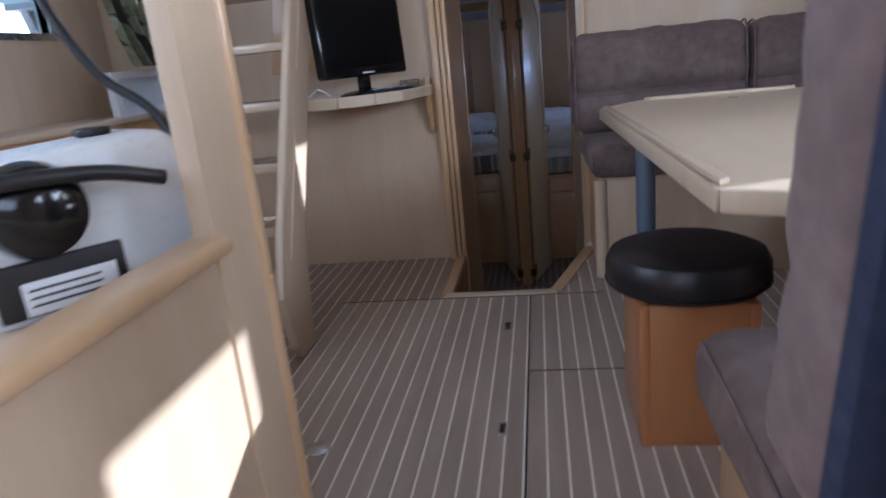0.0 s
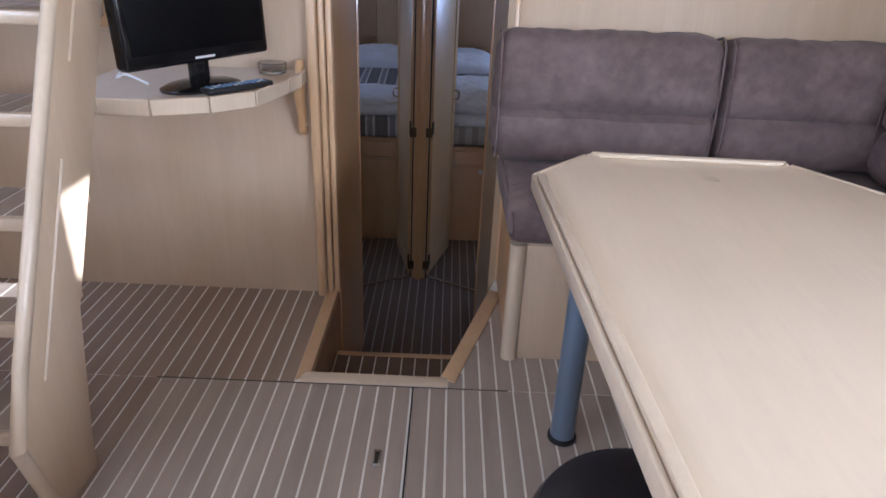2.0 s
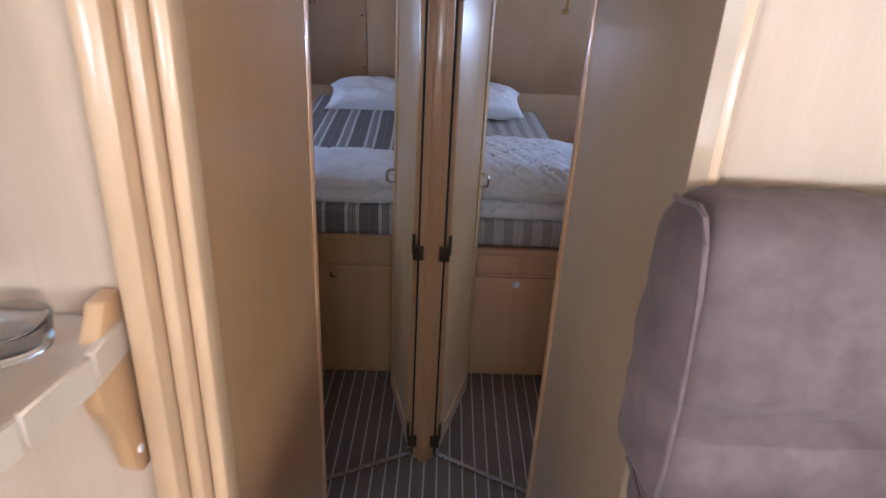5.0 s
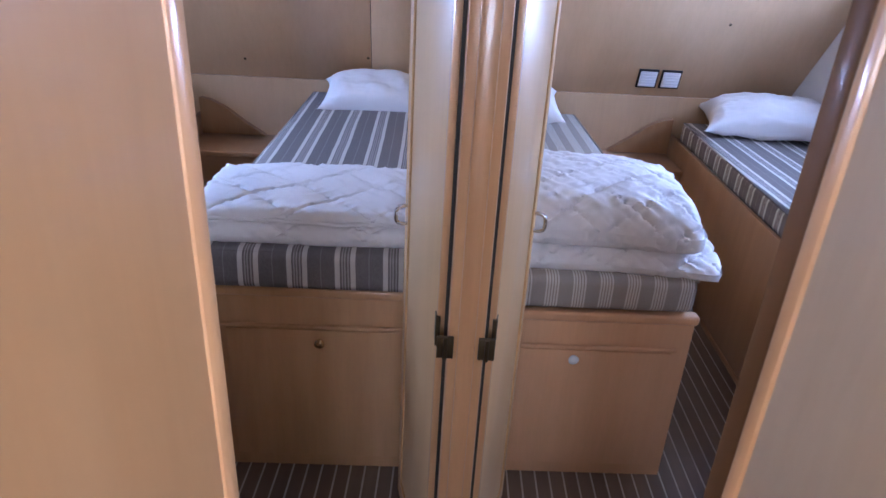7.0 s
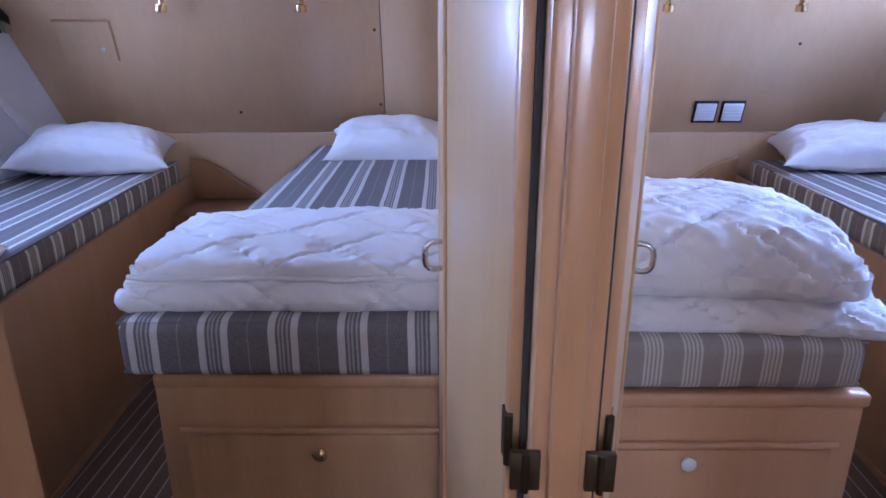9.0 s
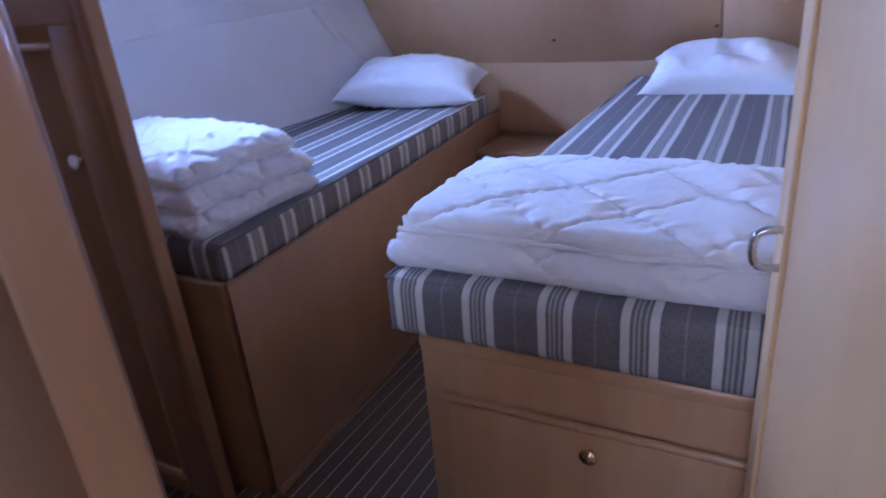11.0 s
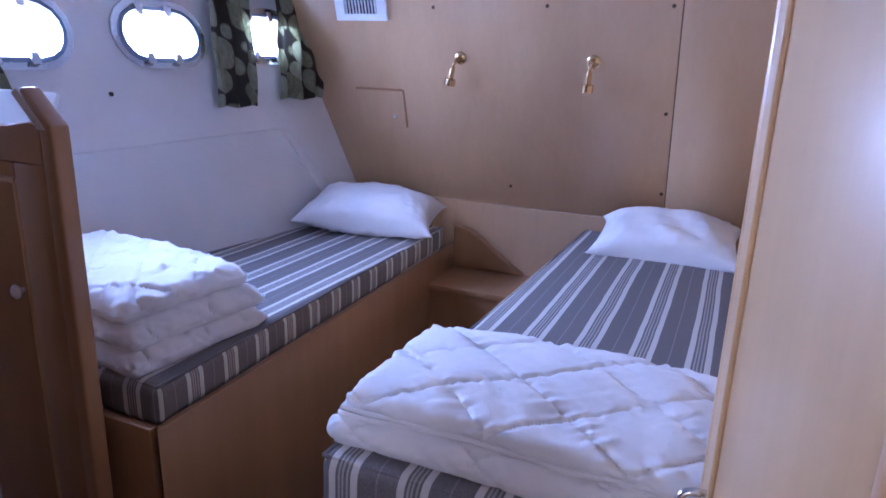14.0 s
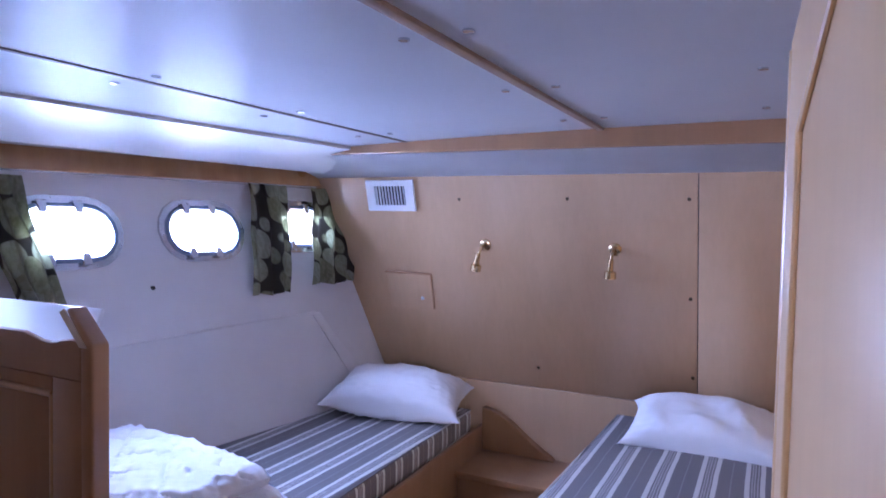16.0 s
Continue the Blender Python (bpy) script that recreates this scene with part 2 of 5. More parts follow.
TICK_Y = stripes("striped_ticking_border", 1, 0.15, [(p, tuple(min(0.8, g * c) for g, c in zip((1.35, 1.22, 1.0), k))) for p, k in BAND])
BEIGE, CREAM = (0.33, 0.295, 0.25), (0.66, 0.63, 0.57)
PALE_TICK = stripes("pale_striped_ticking", 0, 0.088, [(0.0, BEIGE)] + [q for k in range(5) for q in ((0.46 + 0.105 * k, CREAM), (0.52 + 0.105 * k, BEIGE))])


PANE, pn, pl, pb = material("porthole_glass", 0.02)
pb.inputs["Transmission Weight"].default_value = 1.0
pb.inputs["IOR"].default_value = 1.45


# ---- mesh helpers ----
def ob_of(name, bm, mat, smooth=True):
    me = bpy.data.meshes.new(name)
    bm.normal_update()
    bm.to_mesh(me)
    bm.free()
    for x in (mat if isinstance(mat, (list, tuple)) else [mat]):
        me.materials.append(x)
    if smooth:
        for p in me.polygons:
            p.use_smooth = True
        me.set_sharp_from_angle(angle=radians(38))
    return new(name, me)


def part(name, bm, mat, parent, label="", smooth=True):
    ob = ob_of(name, bm, mat, smooth)
    ob.parent = parent
    return tagged(ob, label)


def thing(name, label, category, m=None, group="", kind=""):
    ob = new(name)
    ob.empty_display_size = 0.1
    if m is not None:
        ob.matrix_world = m
    return tagged(ob, label, category, group, kind)


def solid(name, bm, mat, label, category, m=None, group="", kind="", smooth=True):
    ob = ob_of(name, bm, mat, smooth)
    if m is not None:
        ob.matrix_world = m
    return tagged(ob, label, category, group, kind)


def setting(name, bm, mat, m=None, label="", smooth=True):
    return solid(name, bm, mat, label, "", m, "", "structure", smooth)


def box(x0, x1, y0, y1, z0, z1, r=0.004, seg=2, bm=None):
    bm = bm or bmesh.new()
    out = bmesh.ops.create_cube(bm, size=1)
    vs = out["verts"]
    for v in vs:
        v.co = Vector(((x0 + x1) / 2 + v.co.x * (x1 - x0), (y0 + y1) / 2 + v.co.y * (y1 - y0), (z0 + z1) / 2 + v.co.z * (z1 - z0)))
    if r:
        es = list({e for v in vs for e in v.link_edges})
        bmesh.ops.bevel(bm, geom=es, offset=min(r, 0.45 * min(x1 - x0, y1 - y0, z1 - z0)), segments=seg, affect="EDGES", profile=0.5)
    return bm


def cyl(r, z0, z1, at=(0, 0), seg=24, r2=None, bevel=0.0, bm=None, m=None):
    bm = bm or bmesh.new()
    mat = Matrix.Translation((at[0], at[1], (z0 + z1) / 2))
    out = bmesh.ops.create_cone(bm, cap_ends=True, segments=seg, radius1=r, radius2=r if r2 is None else r2, depth=z1 - z0, matrix=(m @ mat) if m else mat)
    if bevel:
        es = [e for e in {e for v in out["verts"] for e in v.link_edges} if any(len(f.verts) > 4 for f in e.link_faces)]
        bmesh.ops.bevel(bm, geom=es, offset=bevel, segments=3, affect="EDGES", profile=0.5)
    return bm


def lathe(profile, seg=32, bm=None, m=None):
    bm = bm or bmesh.new()
    m = m or Matrix()
    rings = []
    for r, z in profile:
        rings.append([bm.verts.new(m @ Vector((r * math.cos(2 * math.pi * i / seg), r * math.sin(2 * math.pi * i / seg), z))) for i in range(seg)])
    for a, b in zip(rings, rings[1:]):
        for i in range(seg):
            bm.faces.new((a[i], a[(i + 1) % seg], b[(i + 1) % seg], b[i]))
    bm.faces.new(rings[0][::-1])
    bm.faces.new(rings[-1])
    return bm


def prism(poly, z0, z1, r=0.0, seg=2, bm=None, m=None):
    """A slab with the outline poly (x, y), between two heights; m turns it into place."""
    bm = bm or bmesh.new()
    m = m or Matrix()
    lo = [bm.verts.new(m @ Vector((x, y, z0))) for x, y in poly]
    hi = [bm.verts.new(m @ Vector((x, y, z1))) for x, y in poly]
    k = len(poly)
    fs = [bm.faces.new(lo[::-1]), bm.faces.new(hi)] + [bm.faces.new((lo[i], lo[(i + 1) % k], hi[(i + 1) % k], hi[i])) for i in range(k)]
    bmesh.ops.recalc_face_normals(bm, faces=fs)
    if r:
        bmesh.ops.bevel(bm, geom=list({e for f in fs for e in f.edges}), offset=r, segments=seg, affect="EDGES", profile=0.5, clamp_overlap=True)
    return bm


def tube(path, r, seg=10, bm=None):
    """A round bar along a path of points."""
    bm = bm or bmesh.new()
    pts = [Vector(p) for p in path]
    rings = []
    side = Vector((0.31, 0.17, 0.93)).normalized()
    for i, p in enumerate(pts):
        way = (pts[min(i + 1, len(pts) - 1)] - pts[max(i - 1, 0)]).normalized()
        a = way.cross(side).normalized()
        b = way.cross(a)
        rings.append([bm.verts.new(p + r * (math.cos(2 * math.pi * k / seg) * a + math.sin(2 * math.pi * k / seg) * b)) for k in range(seg)])
    for u, v in zip(rings, rings[1:]):
        for k in range(seg):
            bm.faces.new((u[k], u[(k + 1) % seg], v[(k + 1) % seg], v[k]))
    bm.faces.new(rings[0][::-1])
    bm.faces.new(rings[-1])
    bmesh.ops.recalc_face_normals(bm, faces=bm.faces)
    return bm


def curve_pts(ctrl, k=8):
    """Points of a smooth line through the control points."""
    c = [Vector(p) for p in ctrl]
    c = [2 * c[0] - c[1]] + c + [2 * c[-1] - c[-2]]
    out = []
    for i in range(1, len(c) - 2):
        for j in range(k):
            t = j / k
            out.append(0.5 * (2 * c[i] + (c[i + 1] - c[i - 1]) * t + (2 * c[i - 1] - 5 * c[i] + 4 * c[i + 1] - c[i + 2]) * t * t + (3 * c[i] - c[i - 1] - 3 * c[i + 1] + c[i + 2]) * t ** 3))
    return out + [c[-2]]


def soft_box(w, d, h, r, cell=0.03, warp=None):
    """An upholstered block: a cube grid with round edges; warp moves each point a little."""
    bm = bmesh.new()
    nx, ny, nz = (max(2, int(s / cell)) for s in (w, d, h))
    grid = {}

    def vert(i, j, k):
        key = (i, j, k)
        if key not in grid:
            p = Vector((w * (i / nx - 0.5), d * (j / ny - 0.5), h * (k / nz - 0.5)))
            c = Vector((max(-w / 2 + r, min(w / 2 - r, p.x)), max(-d / 2 + r, min(d / 2 - r, p.y)), max(-h / 2 + r, min(h / 2 - r, p.z))))
            q = p - c
            if q.length > 1e-6:
                p = c + q.normalized() * r
            if warp:
                p = warp(p)
            grid[key] = bm.verts.new(p)
        return grid[key]

    for i in range(nx):
        for j in range(ny):
            bm.faces.new([vert(*q) for q in ((i, j, 0), (i, j + 1, 0), (i + 1, j + 1, 0), (i + 1, j, 0))])
            bm.faces.new([vert(*q) for q in ((i, j, nz), (i + 1, j, nz), (i + 1, j + 1, nz), (i, j + 1, nz))])
    for i in range(nx):
        for k in range(nz):
            bm.faces.new([vert(*q) for q in ((i, 0, k), (i + 1, 0, k), (i + 1, 0, k + 1), (i, 0, k + 1))])
            bm.faces.new([vert(*q) for q in ((i, ny, k), (i, ny, k + 1), (i + 1, ny, k + 1), (i + 1, ny, k))])
    for j in range(ny):
        for k in range(nz):
            bm.faces.new([vert(*q) for q in ((0, j, k), (0, j, k + 1), (0, j + 1, k + 1), (0, j + 1, k))])
            bm.faces.new([vert(*q) for q in ((nx, j, k), (nx, j + 1, k), (nx, j + 1, k + 1), (nx, j, k + 1))])
    return bm


def shift(bm, m):
    bm.transform(m)
    return bm


def wall_with_holes(poly, holes, z0, z1, m):
    """A slab with openings cut through it: outline and openings in the slab's own plane."""
    bm = bmesh.new()
    edges = []
    for loop in [poly] + holes:
        vs = [bm.verts.new((x, y, z0)) for x, y in loop]
        edges += [bm.edges.new((vs[i], vs[(i + 1) % len(vs)])) for i in range(len(vs))]
    bmesh.ops.triangle_fill(bm, edges=edges, use_beauty=True)
    out = bmesh.ops.extrude_face_region(bm, geom=list(bm.faces))
    for v in out["geom"]:
        if isinstance(v, bmesh.types.BMVert):
            v.co.z = z1
    bmesh.ops.recalc_face_normals(bm, faces=bm.faces)
    bm.transform(m)
    return bm


def oval(cx, cy, w, h, k=8):
    """A stadium outline."""
    r = h / 2
    pts = []
    for i in range(k + 1):
        a = -math.pi / 2 + math.pi * i / k
        pts.append((cx + w / 2 - r + r * math.cos(a), cy + r * math.sin(a)))
    for i in range(k + 1):
        a = math.pi / 2 + math.pi * i / k
        pts.append((cx - w / 2 + r + r * math.cos(a), cy + r * math.sin(a)))
    return pts


def WX(x):
    """Stands a slab up so that its plane is y and z, its thickness going along x."""
    return Matrix(((0, 0, 1, x), (1, 0, 0, 0), (0, 1, 0, 0), (0, 0, 0, 1)))


def WY(y):
    """Stands a slab up so that its plane is x and z, its thickness going along y."""
    return Matrix(((1, 0, 0, 0), (0, 0, 1, y), (0, 1, 0, 0), (0, 0, 0, 1)))


def rect(a, b, c, d):
    return [(a, c), (b, c), (b, d), (a, d)]


def mended(bm):
    bmesh.ops.recalc_face_normals(bm, faces=bm.faces)
    return bm


def run_wall(a, b, z0, z1, thick):
    """A straight wall from a to b in plan; its thickness lies to the left of that way."""
    a, b = Vector(a), Vector(b)
    w = (b - a).normalized()
    nrm = Vector((-w.y, w.x)) * thick
    return prism([tuple(a), tuple(b), tuple(b + nrm), tuple(a + nrm)], z0, z1)


# ---- saloon shell ----
LOW = -0.70
setting("floor", prism([(-2.0, -1.7), (1.8, -1.7), (1.8, 3.3), (0.33, 3.3), (0.117, 2.60), (-0.306, 2.60), (-0.306, 3.16), (-2.0, 3.16)], -0.06, 0.0004), HOLLY)
setting("ceiling", box(-2.04, 1.84, -1.74, 3.36, 1.96, 2.0, 0), SALOON_PAINT)
setting("wall_starboard", mended(wall_with_holes(rect(-1.7, 3.36, -0.06, 1.96), [rect(1.17, 1.51, 1.04, 1.40), rect(0.33, 0.78, 1.10, 1.36), rect(3.11, 3.28, 1.42, 1.65)], 0, 0.04, WX(1.76))), OAK, smooth=False)
setting("wall_port", mended(wall_with_holes(rect(-1.7, 3.2, -0.06, 1.96), [rect(-0.6, 1.0, 1.25, 1.82), rect(2.0, 2.75, 1.25, 1.82)], 0, 0.04, WX(-2.04))), OAK, smooth=False)
setting("wall_aft", mended(wall_with_holes(rect(-2.04, 1.8, -0.06, 1.96), [rect(-0.9, 0.9, 1.2, 1.85)], 0, 0.04, WY(-1.74))), OAK, smooth=False)
setting("wall_forward_port", mended(wall_with_holes(rect(-2.0, -0.372, -0.06, 1.96), [rect(-1.22, -0.80, 1.36, 1.9)], 0, 0.04, WY(3.14))), OAK, smooth=False)
setting("wall_forward_starboard", box(0.335, 1.76, 3.325, 3.365, -0.06, 1.96, 0.003), OAK)
setting("wall_above_passage", box(-0.372, 0.335, 3.17, 3.2, 1.40, 1.96, 0), OAK)
setting("trim_fascia", box(-1.62, 0.33, 3.10, 3.137, 1.376, 1.52, 0.004), OAK)
setting("trim_header", box(-1.62, 0.335, 3.085, 3.137, 1.335, 1.375, 0.012, 3), OAK_EDGE)
for x0, x1, y0, y1, r in ((-0.372, -0.340, 3.10, 3.19, 0.008), (-0.338, -0.318, 3.125, 3.19, 0.006), (-0.316, -0.295, 3.145, 3.19, 0.006)):
    setting("trim_doorway", box(x0, x1, y0, y1, -0.0, 1.335, r, 2), OAK_EDGE)
setting("trim_bulkhead_edge", box(0.322, 0.345, 3.30, 3.33, 0.0, 1.335, 0.006, 2), OAK_EDGE)
# windows of the saloon
for nm, y0, y1, z0, z1, x in (("window_1", 1.17, 1.51, 1.04, 1.40, 1.76), ("window_2", 0.33, 0.78, 1.10, 1.36, 1.76), ("window_5", 3.11, 3.28, 1.42, 1.65, 1.76), ("window_3", -0.6, 1.0, 1.25, 1.82, -2.04), ("window_4", 2.0, 2.75, 1.25, 1.82, -2.04)):
    w = setting(nm, mended(wall_with_holes(rect(y0 - 0.03, y1 + 0.03, z0 - 0.03, z1 + 0.03), [rect(y0, y1, z0, z1)], -0.008, 0.048, WX(x))), STEEL, smooth=False)

# floor pieces: teak planks with pale caulking between them
PLANK = 0.0525


def planks(parent, x0, x1, y0, y1, z, mat, skip=None):
    x = x0
    while x < x1 - 0.01:
        a, b = x + 0.003, min(x + PLANK - 0.003, x1)
        if b - a > 0.012:
            part("plank", box(a, b, y0, y1, z - 0.004, z + 0.002, 0), mat, parent, smooth=False)
        x += PLANK


# the way down: trim round the well, two treads
setting("trim_well_front", box(-0.33, 0.14, 2.555, 2.605, -0.24, 0.008, 0.006, 2), PALE_EDGE)
setting("trim_well_port", prism([(-0.345, 2.56), (-0.302, 2.605), (-0.300, 3.14), (-0.345, 3.14)], -0.03, 0.008, 0.004), OAK_EDGE)
setting("trim_well_starboard", prism([(0.117, 2.605), (0.162, 2.575), (0.352, 3.18), (0.30, 3.20)], -0.03, 0.008, 0.004), OAK_EDGE)
# Well walls take the darker bunk veneer to carry the well's shade in colour.
setting("wall_well_port", box(-0.34, -0.302, 2.56, 3.2, LOW, -0.03, 0), BED_WOOD)
setting("wall_well_starboard", run_wall((0.117, 2.60), (0.30, 3.22), LOW, -0.03, -0.03), BED_WOOD)
for y0, y1, z in ((2.58, 3.085, -0.24), (3.06, 3.34, -0.47)):
    st = thing("step", "brown teak slatted step with a rounded oak nosing", "step", pose(0, 0, 0))
    part("tread", box(-0.302, 0.26, y0, y1 - 0.03, z - 0.03, z - 0.002, 0.002), HOLLY, st)
    part("nosing", box(-0.302, 0.26, y1 - 0.03, y1, z - 0.035, z + 0.004, 0.006, 2), OAK_EDGE, st, "rounded oak nosing")
    part("riser", box(-0.302, 0.26, y1 - 0.012, y1 - 0.004, z - 0.23, z - 0.035, 0), CABIN_WOOD, st)
    planks(st, -0.30, 0.26, y0, y1 - 0.031, z, TEAK_LOW_SHADE)

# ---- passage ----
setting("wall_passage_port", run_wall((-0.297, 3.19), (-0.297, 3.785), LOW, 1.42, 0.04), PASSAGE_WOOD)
setting("wall_passage_starboard", run_wall((0.297, 3.995), (0.302, 3.30), LOW, 1.42, 0.04), PASSAGE_LIT)
setting("trim_passage_port", prism([(-0.345, 3.785), (-0.293, 3.785), (-0.293, 3.818), (-0.345, 3.818)], LOW, 1.42, 0.008), POST_WOOD)
setting("trim_passage_starboard", prism([(0.290, 3.995), (0.345, 3.995), (0.345, 4.025), (0.290, 4.025)], LOW, 1.42, 0.008), POST_WOOD)
setting("wall_lobby_port", run_wall((-0.315, 3.818), (-0.575, 4.35), LOW, 1.42, 0.035), LOBBY_SHADED)
setting("wall_lobby_starboard", run_wall((0.485, 4.35), (0.315, 4.025), LOW, 1.42, 0.035), LOBBY_SHADED)
setting("door_frame_port", prism([(-0.61, 4.335), (-0.568, 4.335), (-0.552, 4.375), (-0.595, 4.40)], LOW, 1.40, 0.006), LOBBY_SHADED)
setting("door_frame_starboard", prism([(0.476, 4.335), (0.518, 4.335), (0.503, 4.40), (0.46, 4.375)], LOW, 1.40, 0.006), LOBBY_SHADED)
solid("strike_plate", shift(box(-0.004, 0.002, -0.013, 0.013, 0.0, 0.10, 0.001), pose(-0.560, 4.355, 0.02, 0, 0, -22)), BLACK_MATT, "dark metal strike plate set in the door frame", "latch plate")
setting("ceiling_passage", box(-0.6, 0.6, 3.20, 4.75, 1.42, 1.45, 0), WHITE_PAINT)
solid("recessed_latch", shift(prism(oval(0, 0, 0.085, 0.035), 0, 0.004, 0.001), Matrix.Translation((0.281, 3.275, 0.825)) @ Matrix(((0, 0, -1, 0), (0, 1, 0, 0), (1, 0, 0, 0), (0, 0, 0, 1)))), BLACK_MATT, "small black oval latch set flush in the passage wall", "latch")
setting("floor_passage", box(-2.9, 2.9, 3.06, 7.6, LOW - 0.05, LOW + 0.0004, 0), HOLLY_LOW_SHADE)
for a, b in (((-0.555, 4.375), (-0.085, 4.62)), ((0.0, 4.62), (0.463, 4.375))):
    setting("trim_threshold", run_wall(a, b, LOW, LOW + 0.008, 0.02), STEEL)

# ---- cabin doors and the post between them ----
setting("door_post", box(-0.088, -0.004, 4.595, 4.70, LOW, 1.42, 0.008, 2), POST_WOOD)
setting("trim_door_post", box(-0.066, -0.026, 4.575, 4.594, LOW, 1.42, 0.006, 2), POST_WOOD)
post = bpy.data.objects["door_post"]
for x in (-0.093, 0.001):
    for z in (-0.60, 0.26, 1.14):
        part("hinge", box(x - 0.019, x + 0.019, 4.586, 4.596, z - 0.028, z + 0.028, 0.002), BRONZE, post, "dull brass hinge")
        part("hinge_pin", cyl(0.005, z - 0.028, z + 0.028, (x, 4.584), 10), BRONZE, post)
# Black strips painted in for the shade of the gaps beside the post.
for x0, x1 in ((-0.097, -0.089), (-0.003, 0.005)):
    setting("trim_door_gap", box(x0, x1, 4.63, 4.70, LOW, 1.42, 0), DARK_SEAM, smooth=False)


def cabin_door(name, hinge, free, mirror):
    a, b = Vector((*hinge, 0)), Vector((*free, 0))
    way = (b - a)
    length = way.length
    yaw = math.degrees(math.atan2(way.y, way.x))
    d = thing(name, "glossy varnished pale wood cabin door standing open on brass hinges", "door", pose(a.x, a.y, LOW + 0.012, 0, 0, yaw), kind="structure")
    h = 2.08
    c = 0.09
    part("leaf", prism([(0, 0), (length, 0), (length, h - c), (length - c, h), (0, h)], -0.014, 0.014, 0.004, 2, m=WY(0)), DOOR_WOOD, d)
    for s in (-1, 1):
        z = 0.016 * s
        for k, (p, q) in enumerate((((0.06, 0.1), (length - 0.06, 0.1)), ((length - 0.06, 0.1), (length - 0.06, h - 0.2)), ((length - 0.06, h - 0.2), (length - 0.16, h - 0.09)), ((length - 0.16, h - 0.09), (0.06, h - 0.09)))):
            part("moulding", tube([(p[0], z, p[1]), (q[0], z, q[1])], 0.0045, 8), DOOR_WOOD, d)
    part("hinge_stile", box(-0.003, 0.012, -0.0165, 0.0165, 0.0, h, 0.003), POST_WOOD, d, "orange solid wood stile")
    part("edge_strip", tube([(length, 0, 0.01), (length, 0, h - c - 0.01)], 0.0155, 12), DOOR_WOOD, d, "rounded varnished edge")
    for s in (-1, 1):
        u = length - 0.035
        p = [(u, s * 0.014, 1.052), (u, s * 0.034, 1.052), (u, s * 0.046, 1.060), (u, s * 0.049, 1.078), (u, s * 0.046, 1.096), (u, s * 0.034, 1.104), (u, s * 0.014, 1.104)]
        part("handle", tube(curve_pts(p, 5), 0.0055, 10), STEEL, d, "chrome bow handle")
    for z in (0.10, 0.96, 1.835):
        hg = part("hinge", box(-0.012, 0.02, -0.0175 if mirror else 0.014, -0.014 if mirror else 0.0175, z - 0.038, z + 0.038, 0.001), BRONZE, d, "dull brass hinge")
        part("knuckle", cyl(0.006, z - 0.038, z + 0.038, (-0.006, -0.016 if mirror else 0.016), 10), BRONZE, hg)
    return d


cabin_door("door_1", (-0.098, 4.648), (-0.207, 5.075), False)
cabin_door("door_2", (0.006, 4.648), (0.132, 5.075), True)

# ---- forward cabins: shell, in the cabin's own axes ----
HULL = Matrix(((0.13, -0.25, -1, -2.49 - 0.13 * 1.39 + 0.25 * 1.01), (1, 0, 0, 0), (0, 1, 0, 0), (0, 0, 0, 1)))
FLIP = Matrix.Diagonal((-1, 1, 1, 1))
PORTS = [(0.59, 1.01, 0.355, 0.20), (1.175, 1.018, 0.355, 0.20), (1.762, 1.025, 0.36, 0.195), (2.34, 1.045, 0.35, 0.19)]
BULK = Matrix(((1, 0, 0, 0), (0, -0.28, 1, 2.876), (0, 1, 0, 0), (0, 0, 0, 1)))


def hull_x(y, z):
    return -2.49 + 0.13 * (y - 1.39) - 0.25 * (z - 1.01)


